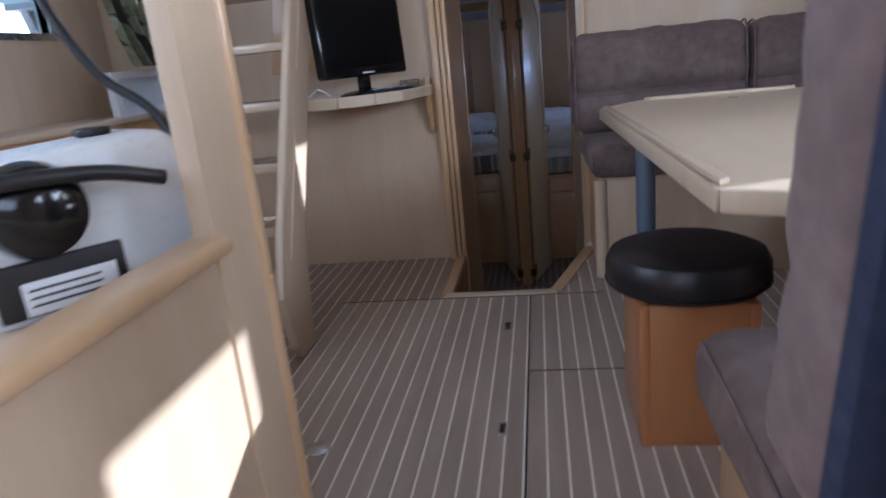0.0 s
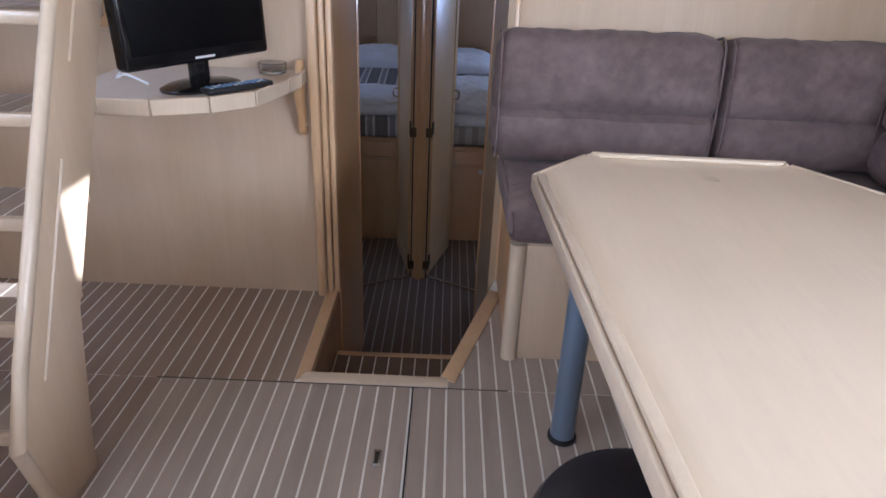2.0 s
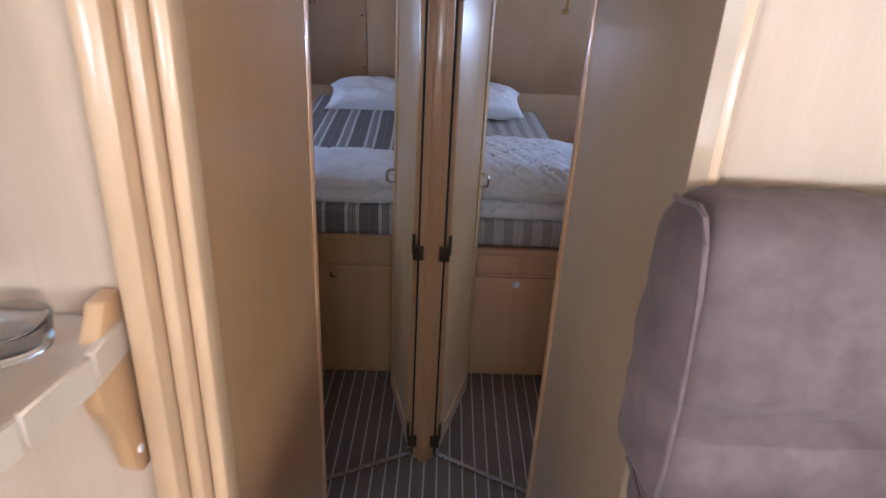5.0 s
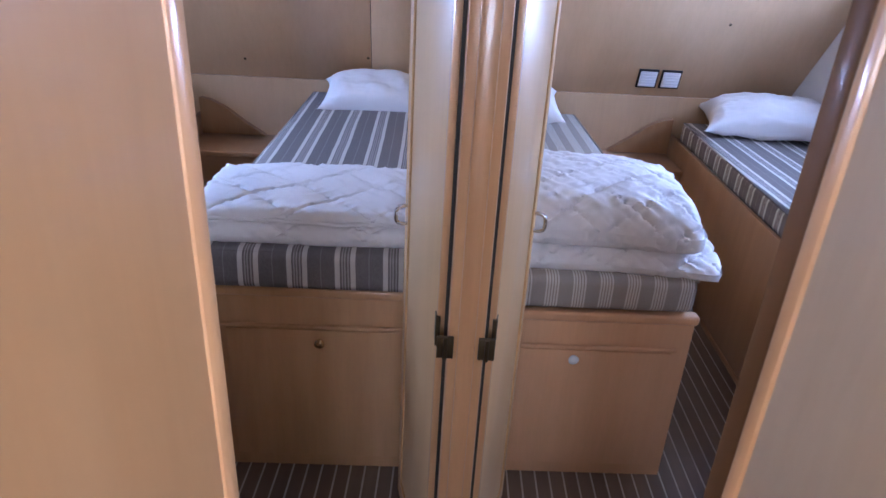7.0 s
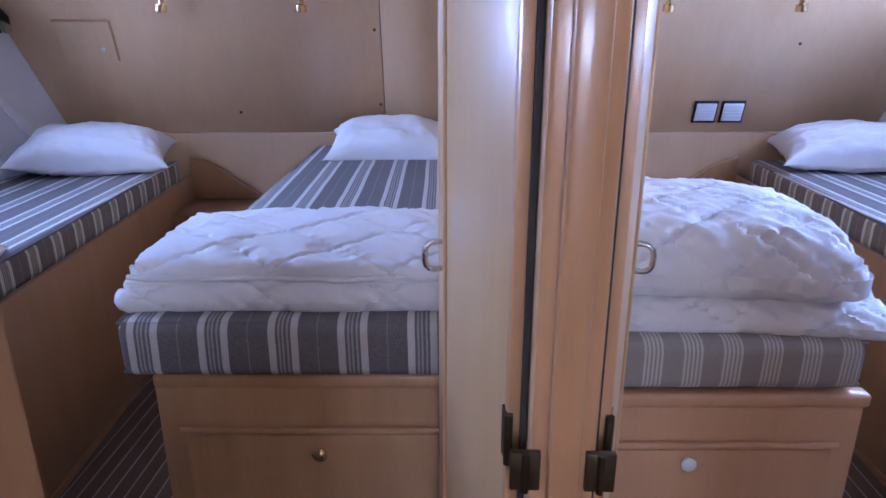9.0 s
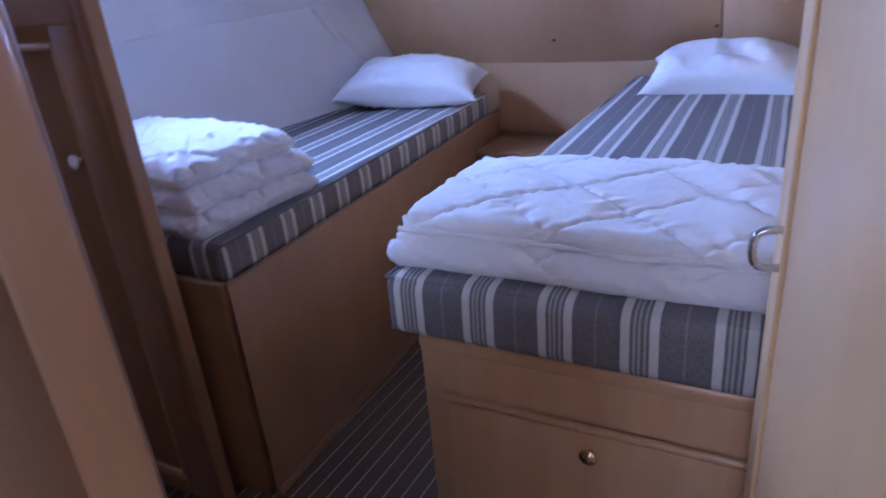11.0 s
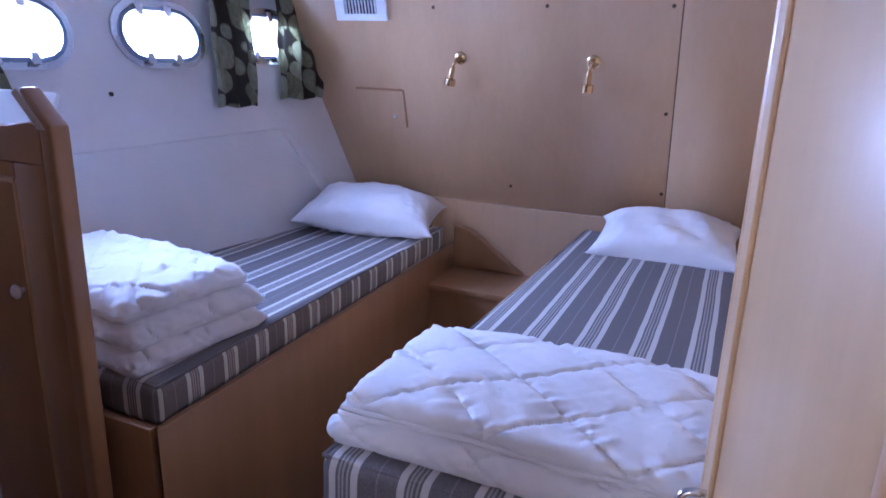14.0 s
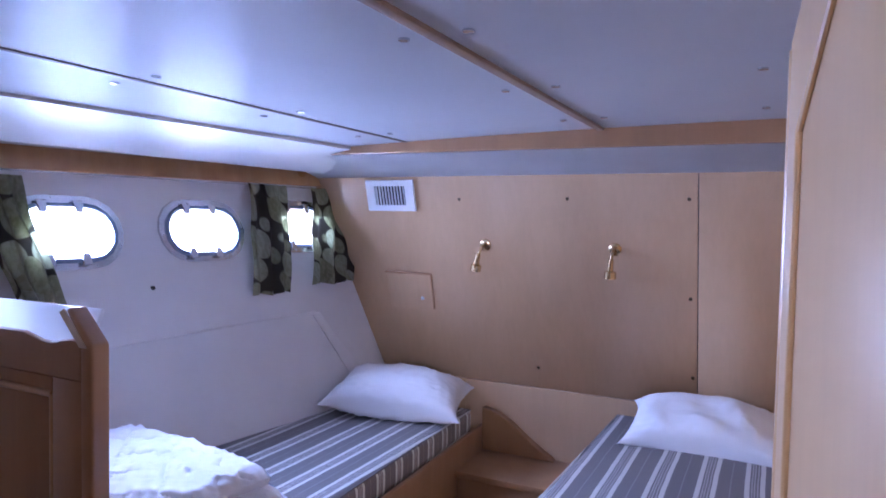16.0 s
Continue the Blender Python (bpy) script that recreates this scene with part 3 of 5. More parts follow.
for side, word in ((Matrix(), "port"), (FLIP, "starboard")):
    M = CAB @ side
    inside = -1 if side == FLIP else 1
    setting("wall_hull_" + word, mended(wall_with_holes(rect(-0.7, 3.0, LOW, 1.5), [oval(*p) for p in PORTS], 0, 0.05, side @ HULL)), WHITE_PAINT, CAB, smooth=False)
    setting("panel_hull_" + word, mended(prism([(0.55, 0.0), (2.78, 0.0), (2.60, 0.28), (2.34, 0.612), (0.55, 0.565)], -0.012, -0.001, 0.004, 2, m=side @ HULL)), WHITE_PAINT, CAB)
    setting("trim_panel_end_" + word, mended(prism([(2.306, 0.60), (2.362, 0.604), (2.60, 0.20), (2.535, 0.20)], -0.020, -0.004, 0.004, 2, m=side @ HULL)), WHITE_PAINT, CAB)
    setting("trim_rail_" + word, mended(prism([(-0.6, 1.225), (2.75, 1.262), (2.75, 1.345), (-0.6, 1.318)], -0.035, -0.001, 0.008, 2, m=side @ HULL)), POST_WOOD, CAB)
    setting("soffit_" + word, mended(prism([(-0.7, 0.0), (2.55, 0.0), (2.55, 0.45), (-0.7, 0.45)], 0, 0.015, m=side @ Matrix(((0.10, 1, 0, -2.55), (1, 0, 0, 0), (0, 0.17, 1, 1.325), (0, 0, 0, 1))))), WHITE_PAINT, CAB)
    for i, p in enumerate(PORTS):
        pt = thing("porthole", "oval porthole with a bolted steel ring letting in white daylight", "porthole", CAB, "portholes", "structure")
        part("ring", mended(wall_with_holes(oval(p[0], p[1], p[2] + 0.075, p[3] + 0.075), [oval(*p)], -0.012, 0.0, side @ HULL)), STEEL, pt, "polished steel ring", smooth=False)
        part("inner_ring", mended(wall_with_holes(oval(p[0], p[1], p[2] + 0.02, p[3] + 0.02), [oval(p[0], p[1], p[2] - 0.010, p[3] - 0.010)], -0.020, -0.012, side @ HULL)), GREY_TUBE, pt, "grey rubber seal", smooth=False)
        pane = part("pane", mended(prism(oval(p[0], p[1], p[2] - 0.004, p[3] - 0.004), 0.018, 0.024, 0, m=side @ HULL)), PANE, pt, "clear porthole glass", smooth=False)
        pane.visible_shadow = False
        for dx in (-0.085, 0.045):
            for s in (1, -1):
                dog = bmesh.new()
                prism([(p[0] + dx - 0.012, p[1] + s * (p[3] / 2 - 0.025)), (p[0] + dx + 0.012, p[1] + s * (p[3] / 2 - 0.025)), (p[0] + dx + 0.02, p[1] + s * (p[3] / 2 + 0.02)), (p[0] + dx - 0.02, p[1] + s * (p[3] / 2 + 0.02))], -0.034, -0.018, 0.003, 1, dog, side @ HULL)
                part("clamp", mended(dog), STEEL, pt, "steel clamp")
    setting("wall_aft_" + word, shift(box(-2.9, -0.535, -0.26, -0.22, LOW, 1.5, 0), CAB @ side), BED_WOOD, smooth=False)

# sloping forward bulkhead of veneered panels
bulk = thing("wall_bulkhead", "sloping wood-veneered bulkhead at the head of the berths", "", CAB, kind="structure")
for x0, x1 in ((-2.75, -0.453), (-0.449, -0.022), (0.022, 2.75)):
    part("panel", mended(prism(rect(x0, x1, 0.252, 1.40), 0, 0.02, 0.0015, 1, m=BULK)), BULKHEAD, bulk)
part("backing", mended(prism(rect(-2.75, 2.75, 0.20, 1.40), 0.021, 0.03, 0, m=BULK)), DARK_SEAM, bulk)
part("lower_panel", mended(prism(rect(-2.75, 2.75, LOW, 0.25), 0.0, 0.03, 0.002, 1, m=WY(2.795))), BULKHEAD, bulk)
setting("wall_bow", shift(box(-2.9, 2.9, 2.92, 2.96, LOW, 1.5, 0), CAB), WHITE_PAINT, smooth=False)
setting("partition", box(-0.02, 0.02, 0.50, 2.90, LOW, 1.45, 0), CABIN_WOOD, CAB, smooth=False)

# ceiling: satin panels with brown joints, a wooden edge and a white cove above the bulkhead
def camber(x):
    return 1.452 - 0.0098 * x * x


bm = bmesh.new()
for a, b in ((-2.16, -1.607), (-1.593, -0.772), (-0.748, 0.748), (0.772, 1.593), (1.607, 2.16)):
    k = 6
    for y0, y1 in ((-0.75, 2.105),):
        lo = [bm.verts.new((a + (b - a) * i / k, y0, camber(a + (b - a) * i / k))) for i in range(k + 1)]
        hi = [bm.verts.new((a + (b - a) * i / k, y1, camber(a + (b - a) * i / k))) for i in range(k + 1)]
        for i in range(k):
            bm.faces.new((lo[i], hi[i], hi[i + 1], lo[i + 1]))
bmesh.ops.solidify(bm, geom=list(bm.faces), thickness=-0.012)
setting("ceiling_cabin", mended(bm), CEILING_PAINT, CAB)
setting("ceiling_deck", box(-2.95, 2.95, -0.8, 3.0, 1.49, 1.53, 0), WHITE_PAINT, CAB, smooth=False)
for x in (-1.6, 1.6):
    setting("trim_joint", box(x - 0.008, x + 0.008, -0.75, 2.10, camber(x) - 0.004, camber(x) + 0.02, 0.002), plain("brown_joint", (0.16, 0.11, 0.08), 0.5), CAB)
for x in (-0.76, 0.76):
    setting("trim_batten", box(x - 0.014, x + 0.014, -0.75, 2.10, camber(x) - 0.010, camber(x) + 0.02, 0.004), wood("dark_batten", (0.30, 0.20, 0.13), (0.2, 0.13, 0.08), (14, 1, 14)), CAB)
bm = prism([(-2.2, 1.383), (0, 1.372), (2.2, 1.383), (2.2, 1.405), (1.5, 1.433), (0.76, 1.449), (0, 1.455), (-0.76, 1.449), (-1.5, 1.433), (-2.2, 1.405)], 2.10, 2.125, 0.002, 1, m=WY(0))
setting("trim_ceiling_edge", mended(bm), BED_WOOD, CAB)
bm = bmesh.new()
pts = [(2.12, 1.376), (2.26, 1.366), (2.40, 1.342), (2.515, 1.305)]
L = [[bm.verts.new((x, y, z)) for y, z in pts] for x in (-2.75, 2.75)]
for i in range(3):
    bm.faces.new((L[0][i], L[1][i], L[1][i + 1], L[0][i + 1]))
bmesh.ops.solidify(bm, geom=list(bm.faces), thickness=0.015)
setting("trim_cove", mended(bm), WHITE_PAINT, CAB)
bm = bmesh.new()
for x in (-1.68, -1.53, -0.69, -0.83, -0.2):
    for y in (0.2, 0.75, 1.3, 1.85):
        cyl(0.012, camber(x) - 0.004, camber(x) + 0.004, (x, y), 10, bm=bm)
tagged(setting("ceiling_screws", bm, STEEL, CAB), kind="stuff")
wm, wn2, wl, wb = material("canal_water", 0.08)
wb.inputs["Base Color"].default_value = (0.03, 0.045, 0.04, 1)
wb.inputs["IOR"].default_value = 1.33
bump(wn2, wl, wb, tex(wn2, wl, coords(wn2, wl, (1, 1, 1)), 2.5, 4.0), 0.3, 0.05)
setting("water", box(-400, 400, -400, 400, -1.35, -1.30, 0), wm, smooth=False)
# backdrop outside the portholes: pale overcast glare of water and sky
gl, gn, gk, gb = material("outdoor_glare", 1.0)
gb.inputs["Base Color"].default_value = (0.9, 0.93, 0.97, 1)
gb.inputs["Emission Color"].default_value = (0.93, 0.97, 1.0, 1)
gb.inputs["Emission Strength"].default_value = 1.15
for s in (-1, 1):
    setting("backdrop", box(s * 3.6 - 0.01, s * 3.6 + 0.01, -1.2, 4.2, -0.6, 1.65, 0), gl, CAB, smooth=False)


# ---- berths ----
def quilt_warp(seed, amp, diamond, w, d, top, rough=1.0, dome=0.3):
    """Puffed quilting: thin stitched lines in diamonds, short puckers running into them, soft creases between."""
    def f(p):
        n = noise.noise(Vector((p.x * 4 + seed, p.y * 4, p.z * 4))) * amp
        u, v = (p.x + (p.y + p.z) * 1.15) / diamond + 0.2, (p.x - (p.y + p.z) * 1.15) / diamond + 0.35
        du, dv = abs(u - round(u)) * diamond * 0.66, abs(v - round(v)) * diamond * 0.66
        groove = max(math.exp(-(du / 0.0045) ** 2), math.exp(-(dv / 0.0045) ** 2))
        puff = 0.0042 * (1 - math.exp(-du / 0.022)) * (1 - math.exp(-dv / 0.022))
        pu = noise.noise(Vector((v * diamond * 34 + seed, round(u) * 3.1, du * 9))) * math.exp(-du / 0.035)
        pv = noise.noise(Vector((u * diamond * 34 - seed, round(v) * 2.7, dv * 9))) * math.exp(-dv / 0.035)
        wr = 0.0056 * rough * (pu + pv)
        wr += noise.noise(Vector((p.x * 17 + p.y * 11 + seed, p.y * 6 - p.x * 5, p.z * 9))) * 0.0030 * rough
        wr += noise.noise(Vector((p.x * 45, p.y * 40 + seed, p.z * 40))) * 0.0012 * rough
        sag = dome * top * (abs(2 * p.x / w) ** 4 + abs(2 * p.y / d) ** 4) - 0.006
        out = Vector((p.x / w, p.y / d, 0))
        side = puff + wr - 0.0052 * groove
        up = 1.0 if p.z > 0 else 0.25
        return p + Vector((n * 0.8, n * 0.8, up * (n * 0.9 + side - sag))) + out * side * 1.6
    return f


def quilt(name, label, m, layers, rough=1.0, cell=0.0075, diamond=0.24, dome=0.3):
    """A folded white quilt: a soft slab for each fold, laid on one another."""
    q = thing(name, label, "quilt", m)
    z = 0
    for i, (w, d, h, ox, oy) in enumerate(layers):
        fold = soft_box(w, d, h, h * 0.48, cell, quilt_warp(3.7 * i + w * 9, 0.010, diamond, w, d, h, rough, dome))
        part("fold", shift(fold, Matrix.Translation((ox, oy, z + h / 2))), LINEN, q)
        z += h * 0.84
    return q


def hem(q, x0, x1, y, z, seed, drop=0.0):
    """The sewn double edge of a folded quilt, wandering along its front."""
    n = 40
    for k, (dz, r) in enumerate(((0.0, 0.0065), (-0.017, 0.0075))):
        path = []
        for i in range(n + 1):
            t = i / n
            path.append((x0 + (x1 - x0) * t, y + 0.012 * noise.noise(Vector((t * 5 + seed, k, 0))) + 0.006 * k, z + dz - drop * math.sin(math.pi * t) + 0.007 * noise.noise(Vector((t * 7 + seed, 2.0 + k, 1)))))
        part("hem", tube(path, r, 8), LINEN, q, "piped hem")


def pillow(m, w, d, h, label, seed):
    bm = bmesh.new()
    n = 52
    rows = {}
    for s in (1, -1):
        for i in range(n + 1):
            for j in range(n + 1):
                u, v = 2 * i / n - 1, 2 * j / n - 1
                pinch = 1 - 0.16 * (1 - abs(u) ** 2.5) * abs(v) ** 6
                pinch2 = 1 - 0.14 * (1 - abs(v) ** 2.5) * abs(u) ** 6
                x, y = u * w / 2 * pinch2, v * d / 2 * pinch
                f = max(0.0, (1 - abs(u) ** 2.6) * (1 - abs(v) ** 2.6)) ** 0.55
                z = s * h / 2 * f * (1.0 if s > 0 else 0.55)
                q = Vector((u * 3 + seed, v * 3, s * 0.5))
                crease = noise.noise(Vector((u * 9 + seed, v * 4, 2.2))) * 0.012 + noise.noise(Vector((u * 4, v * 15 + seed, 5.1))) * 0.007 + noise.noise(Vector((u * 22 + seed, v * 9, 1.3))) * 0.006
                edge = max(abs(u), abs(v)) ** 3
                z += f * noise.noise(q) * 0.018 + crease * min(1.0, f * 1.4) * (0.4 + edge)
                key = (i, j, s if 0 < i < n and 0 < j < n else 0)
                if key not in rows:
                    rows[key] = bm.verts.new((x, y, z))
    for s in (1, -1):
        for i in range(n):
            for j in range(n):
                q = [rows[(a, b, s if 0 < a < n and 0 < b < n else 0)] for a, b in ((i, j), (i + 1, j), (i + 1, j + 1), (i, j + 1))]
                bm.faces.new(q if s > 0 else q[::-1])
    return solid("pillow", bm, COTTON, label, "pillow", m, "berth pillows")


def mattress(m, outline, z0, z1, top, border, label):
    """A foam mattress in striped ticking: rounded edges, piping along top and bottom."""
    th = thing("mattress", label, "mattress", m, "berth mattresses")
    bm = prism(outline, z0, z1, 0.032, 5)
    bmesh.ops.recalc_face_normals(bm, faces=bm.faces)
    bm.normal_update()
    for f in bm.faces:
        if abs(f.normal.x) > 0.75:
            f.material_index = 1
    part("cover", bm, [top, border], th)
    for z in (z0 + 0.012, z1 - 0.008):
        k = [Vector((x, y, z)) for x, y in outline]
        c = sum(k, Vector()) / len(k)
        k = [p + (c - p).normalized() * 0.016 for p in k]
        part("piping", tube(k + [k[0]], 0.0045, 6), top, th)
    return th


# the two middle berths, one on each side of the partition
def middle_berth(sx, z_top, knob_mat, knob, line_z, label):
    b = thing("berth_base", label, "bed base", CAB)
    face = HONEY_LIT if sx > 0 else CABIN_WOOD
    x0, x1 = sorted((sx * 0.024, sx * (0.80 if sx < 0 else 0.815)))
    part("body", box(x0, x1, 0.63, 2.79, LOW, z_top - 0.03, 0.004), BED_WOOD, b)
    part("front", box(x0, x1, 0.605, 0.629, LOW + 0.0, z_top - 0.02, 0.004), face, b)
    part("edge_board", box(x0, x1 + (0.008 if sx > 0 else 0), 0.595, 0.64, z_top - 0.035, z_top, 0.010, 3), face, b, "rounded wooden lip")
    u0, u1 = x0 + 0.06, x1 - 0.06
    d = part("locker_door", prism([(u0, LOW + 0.06), (u1, LOW + 0.06), (u1, line_z), (u0, line_z)], 0, 0.014, 0.005, 2, m=WY(0.592)), face, b)
    part("moulding", tube([(u0 - 0.01, 0.594, line_z + 0.012), (u1 + 0.01, 0.594, line_z + 0.012)], 0.008, 8), face, d)
    part("knob", lathe([(0.006, 0), (0.006, 0.012), (0.016, 0.016), (0.018, 0.022), (0.012, 0.028), (0.002, 0.03)], 18, m=Matrix.Translation((knob[0], 0.593, knob[1])) @ Matrix.Rotation(radians(90), 4, "X")), knob_mat, d, "round knob")
    return b


middle_berth(-1, 0.052, BRASS, (-0.43, -0.142), -0.102, "reddish veneered berth base with a locker door and brass knob")
middle_berth(1, 0.0, WHITE_PLASTIC, (0.418, -0.168), -0.143, "reddish veneered berth base with a locker door and white knob")
mattress(CAB, [(-0.852, 0.567), (-0.03, 0.567), (-0.03, 2.76), (-0.80, 2.76)], 0.057, 0.194, TICK_X, TICK_Y, "dark grey striped foam mattress on the middle berth")
mattress(CAB, [(0.03, 0.60), (0.80, 0.60), (0.80, 2.76), (0.03, 2.76)], 0.005, 0.13, PALE_TICK, TICK_Y, "pale grey striped foam mattress on the middle berth")

# berths along the hull
for side, word in ((Matrix(), "port"), (FLIP, "starboard")):
    M = CAB @ side if side != FLIP else CAB
    def sxy(poly):
        return poly if side != FLIP else [(-x - (0.075 if x > -1.7 and x < -1.3 else 0), y) for x, y in poly][::-1]
    b = thing("berth_base", "reddish wood-veneered berth base built along the hull", "bed base", CAB)
    part("body", prism(sxy([(-1.445, 0.705), (-1.515, 2.79), (-2.15, 2.79), (-2.28, 0.705)]), LOW, -0.004, 0.004), BED_WOOD, b)
    part("side_board", prism(sxy([(-1.418, 0.68), (-1.49, 2.79), (-1.514, 2.79), (-1.443, 0.704)]), LOW, 0.026, 0.006, 2), BED_WOOD, b, "side board with a rounded top")
    part("end_board", prism(sxy([(-1.444, 0.678), (-1.444, 0.704), (-2.30, 0.704), (-2.30, 0.678)]), LOW, 0.024, 0.005, 2), BED_WOOD, b)
    part("toe_strip", prism(sxy([(-1.408, 0.69), (-1.48, 2.4), (-1.489, 2.4), (-1.417, 0.69)]), LOW, LOW + 0.03, 0.003), BED_WOOD, b, "low strip along the floor")
    mattress(CAB, sxy([(-1.452, 0.715), (-1.525, 2.70), (-2.262, 2.70), (-2.40, 0.715)]), 0.0, 0.125, TICK_X, TICK_Y, "grey striped foam mattress on the berth along the hull")
    # locker step and wedge at the head, between the berths
    s = thing("locker_step", "low wooden locker step against the bulkhead between two berths", "locker", CAB)
    part("body", prism(sxy([(-1.485, 2.43), (-0.815, 2.43), (-0.815, 2.79), (-1.485, 2.79)]), LOW, -0.13, 0.003), BED_WOOD, s)
    part("top", prism(sxy([(-1.485, 2.41), (-0.815, 2.41), (-0.815, 2.79), (-1.485, 2.79)]), -0.13, -0.10, 0.006, 2), BED_WOOD, s, "overhanging rounded top")
    k = -1 if side != FLIP else 1
    wedge = mended(prism([(a if k < 0 else -a - 0.075, b) for a, b in ((-1.49, -0.098), (-1.10, -0.098), (-1.22, -0.02), (-1.34, 0.07), (-1.42, 0.11), (-1.49, 0.125))], 2.745, 2.79, 0.004, 1, m=WY(0)))
    solid("corner_board", wedge, BED_WOOD, "curved reddish board between the berth and the bulkhead", "trim board", CAB)

pillow(CAB @ pose(-0.40, 2.53, 0.236, 9, 0, 2), 0.63, 0.46, 0.235, "plump white pillow on the middle berth", 1.0)
pillow(CAB @ pose(-1.825, 2.47, 0.20, 5, 3, 16), 0.70, 0.50, 0.27, "white pillow on the berth below the portholes", 4.0)
pillow(CAB @ pose(0.36, 2.56, 0.22, 9, 0, -2), 0.62, 0.46, 0.24, "plump white pillow on the middle berth", 7.0)
pillow(CAB @ pose(1.87, 2.50, 0.205, 5, -3, -14), 0.76, 0.50, 0.26, "white pillow on the berth along the hull", 9.0)
q = quilt("quilt", "white diamond-quilted duvet folded over the foot of the berth", CAB @ pose(-0.465, 0.86, 0.185), [(0.82, 0.49, 0.078, 0, 0), (0.775, 0.465, 0.052, 0.012, 0.012)], 1.5, 0.006, 0.27, 0.18)
hem(q, -0.37, 0.38, -0.222, 0.087, 1.3, 0.006)
quilt("quilt", "thick white diamond-quilted duvet heaped on the foot of the berth", CAB @ pose(0.455, 0.93, 0.12, 0, 0, -4), [(0.89, 0.58, 0.085, 0, 0), (0.80, 0.60, 0.185, -0.02, 0.02)], 2.3, 0.008, 0.22, 0.32)
q = quilt("quilt", "white quilted duvet folded in a thick stack on the berth", CAB @ pose(-1.90, 1.0, 0.118, 0, 0, -6), [(0.80, 0.50, 0.085, 0, 0), (0.77, 0.49, 0.08, 0.01, 0.01), (0.74, 0.46, 0.075, -0.015, 0.0)], 2.2, 0.0085, 0.24, 0.28)
quilt("quilt", "white quilted duvet folded in a thick stack on the berth", CAB @ pose(1.92, 1.15, 0.118, 0, 0, 6), [(0.80, 0.50, 0.10, 0, 0), (0.77, 0.49, 0.10, -0.01, 0.01)], 1.5, 0.012)

# ---- cabinet at the foot of the port berth ----
cb = thing("cabinet", "reddish wooden berth-end cabinet with a panelled door and pale lining", "cabinet", CAB)
part("body", prism([(-2.50, LOW), (-1.66, LOW), (-1.66, 0.74), (-2.50, 0.74)], 0.614, 0.676, 0.003, 1, m=WY(0)), BED_WOOD, cb)
part("end_board", mended(prism([(-1.581, LOW), (-1.537, LOW), (-1.537, 0.79), (-1.621, 0.872), (-1.633, 0.864), (-1.581, 0.79)], 0.584, 0.630, 0.007, 3, m=WY(0))), BED_WOOD, cb, "rounded end board with a cut-off top corner")
part("end_edge", mended(prism([(-1.576, 0.782), (-1.553, 0.782), (-1.631, 0.868), (-1.648, 0.858)], 0.578, 0.583, 0.001, 1, m=WY(0))), PALE_EDGE, cb, "pale bare edge along the cut corner")
SLOPE = Matrix.Translation((0, 0.601, 0.782)) @ Matrix.Rotation(radians(-48), 4, "X") @ Matrix.Translation((0, -0.601, -0.782))
part("lining", shift(mended(prism([(-2.50, 0.765), (-1.583, 0.765), (-1.583, 0.80), (-1.637, 0.892), (-2.50, 0.888)], 0.600, 0.611, 0.002, 1, m=WY(0))), SLOPE), WHITE_PAINT, cb, "white painted sloping top behind the front rail")
wave = [(-2.50, 0.70), (-1.582, 0.70), (-1.582, 0.788), (-1.61, 0.797), (-1.65, 0.792), (-1.69, 0.784), (-1.73, 0.785), (-1.765, 0.793), (-1.795, 0.800), (-1.86, 0.800), (-2.50, 0.790)]
part("front_rail", mended(prism(wave, 0.586, 0.599, 0.003, 1, m=WY(0))), BED_WOOD, cb, "front rail cut in a shallow wave")
for x0, x1, z0, z1 in ((-1.69, -1.582, LOW, 0.699), (-2.50, -2.22, LOW, 0.699), (-2.219, -1.691, 0.665, 0.699), (-2.219, -1.691, LOW, LOW + 0.06)):
    part("face_frame", box(x0, x1, 0.588, 0.611, z0, z1, 0.003), BED_WOOD, cb)
cd = part("door", box(-2.216, -1.694, 0.600, 0.611, LOW + 0.063, 0.662, 0.002), BED_WOOD, cb)
for a, b in (((-2.21, 0.655), (-1.70, 0.655)), ((-1.70, 0.655), (-1.70, LOW + 0.07)), ((-1.70, LOW + 0.07), (-2.21, LOW + 0.07)), ((-2.21, LOW + 0.07), (-2.21, 0.655))):
    part("moulding", tube([(a[0], 0.598, a[1]), (b[0], 0.598, b[1])], 0.010, 10), CABIN_WOOD, cd)
part("knob", lathe([(0.006, 0), (0.006, 0.012), (0.016, 0.016), (0.019, 0.022), (0.012, 0.028), (0.002, 0.03)], 18, m=Matrix.Translation((-1.735, 0.601, 0.378)) @ Matrix.Rotation(radians(90), 4, "X")), WHITE_PLASTIC, cd, "small white knob")


# ---- bulkhead fittings ----
def on_bulk(x, z):
    return CAB @ Matrix.Translation((x, 2.876 - 0.28 * z, z)) @ Matrix.Rotation(math.atan(0.28), 4, "X")


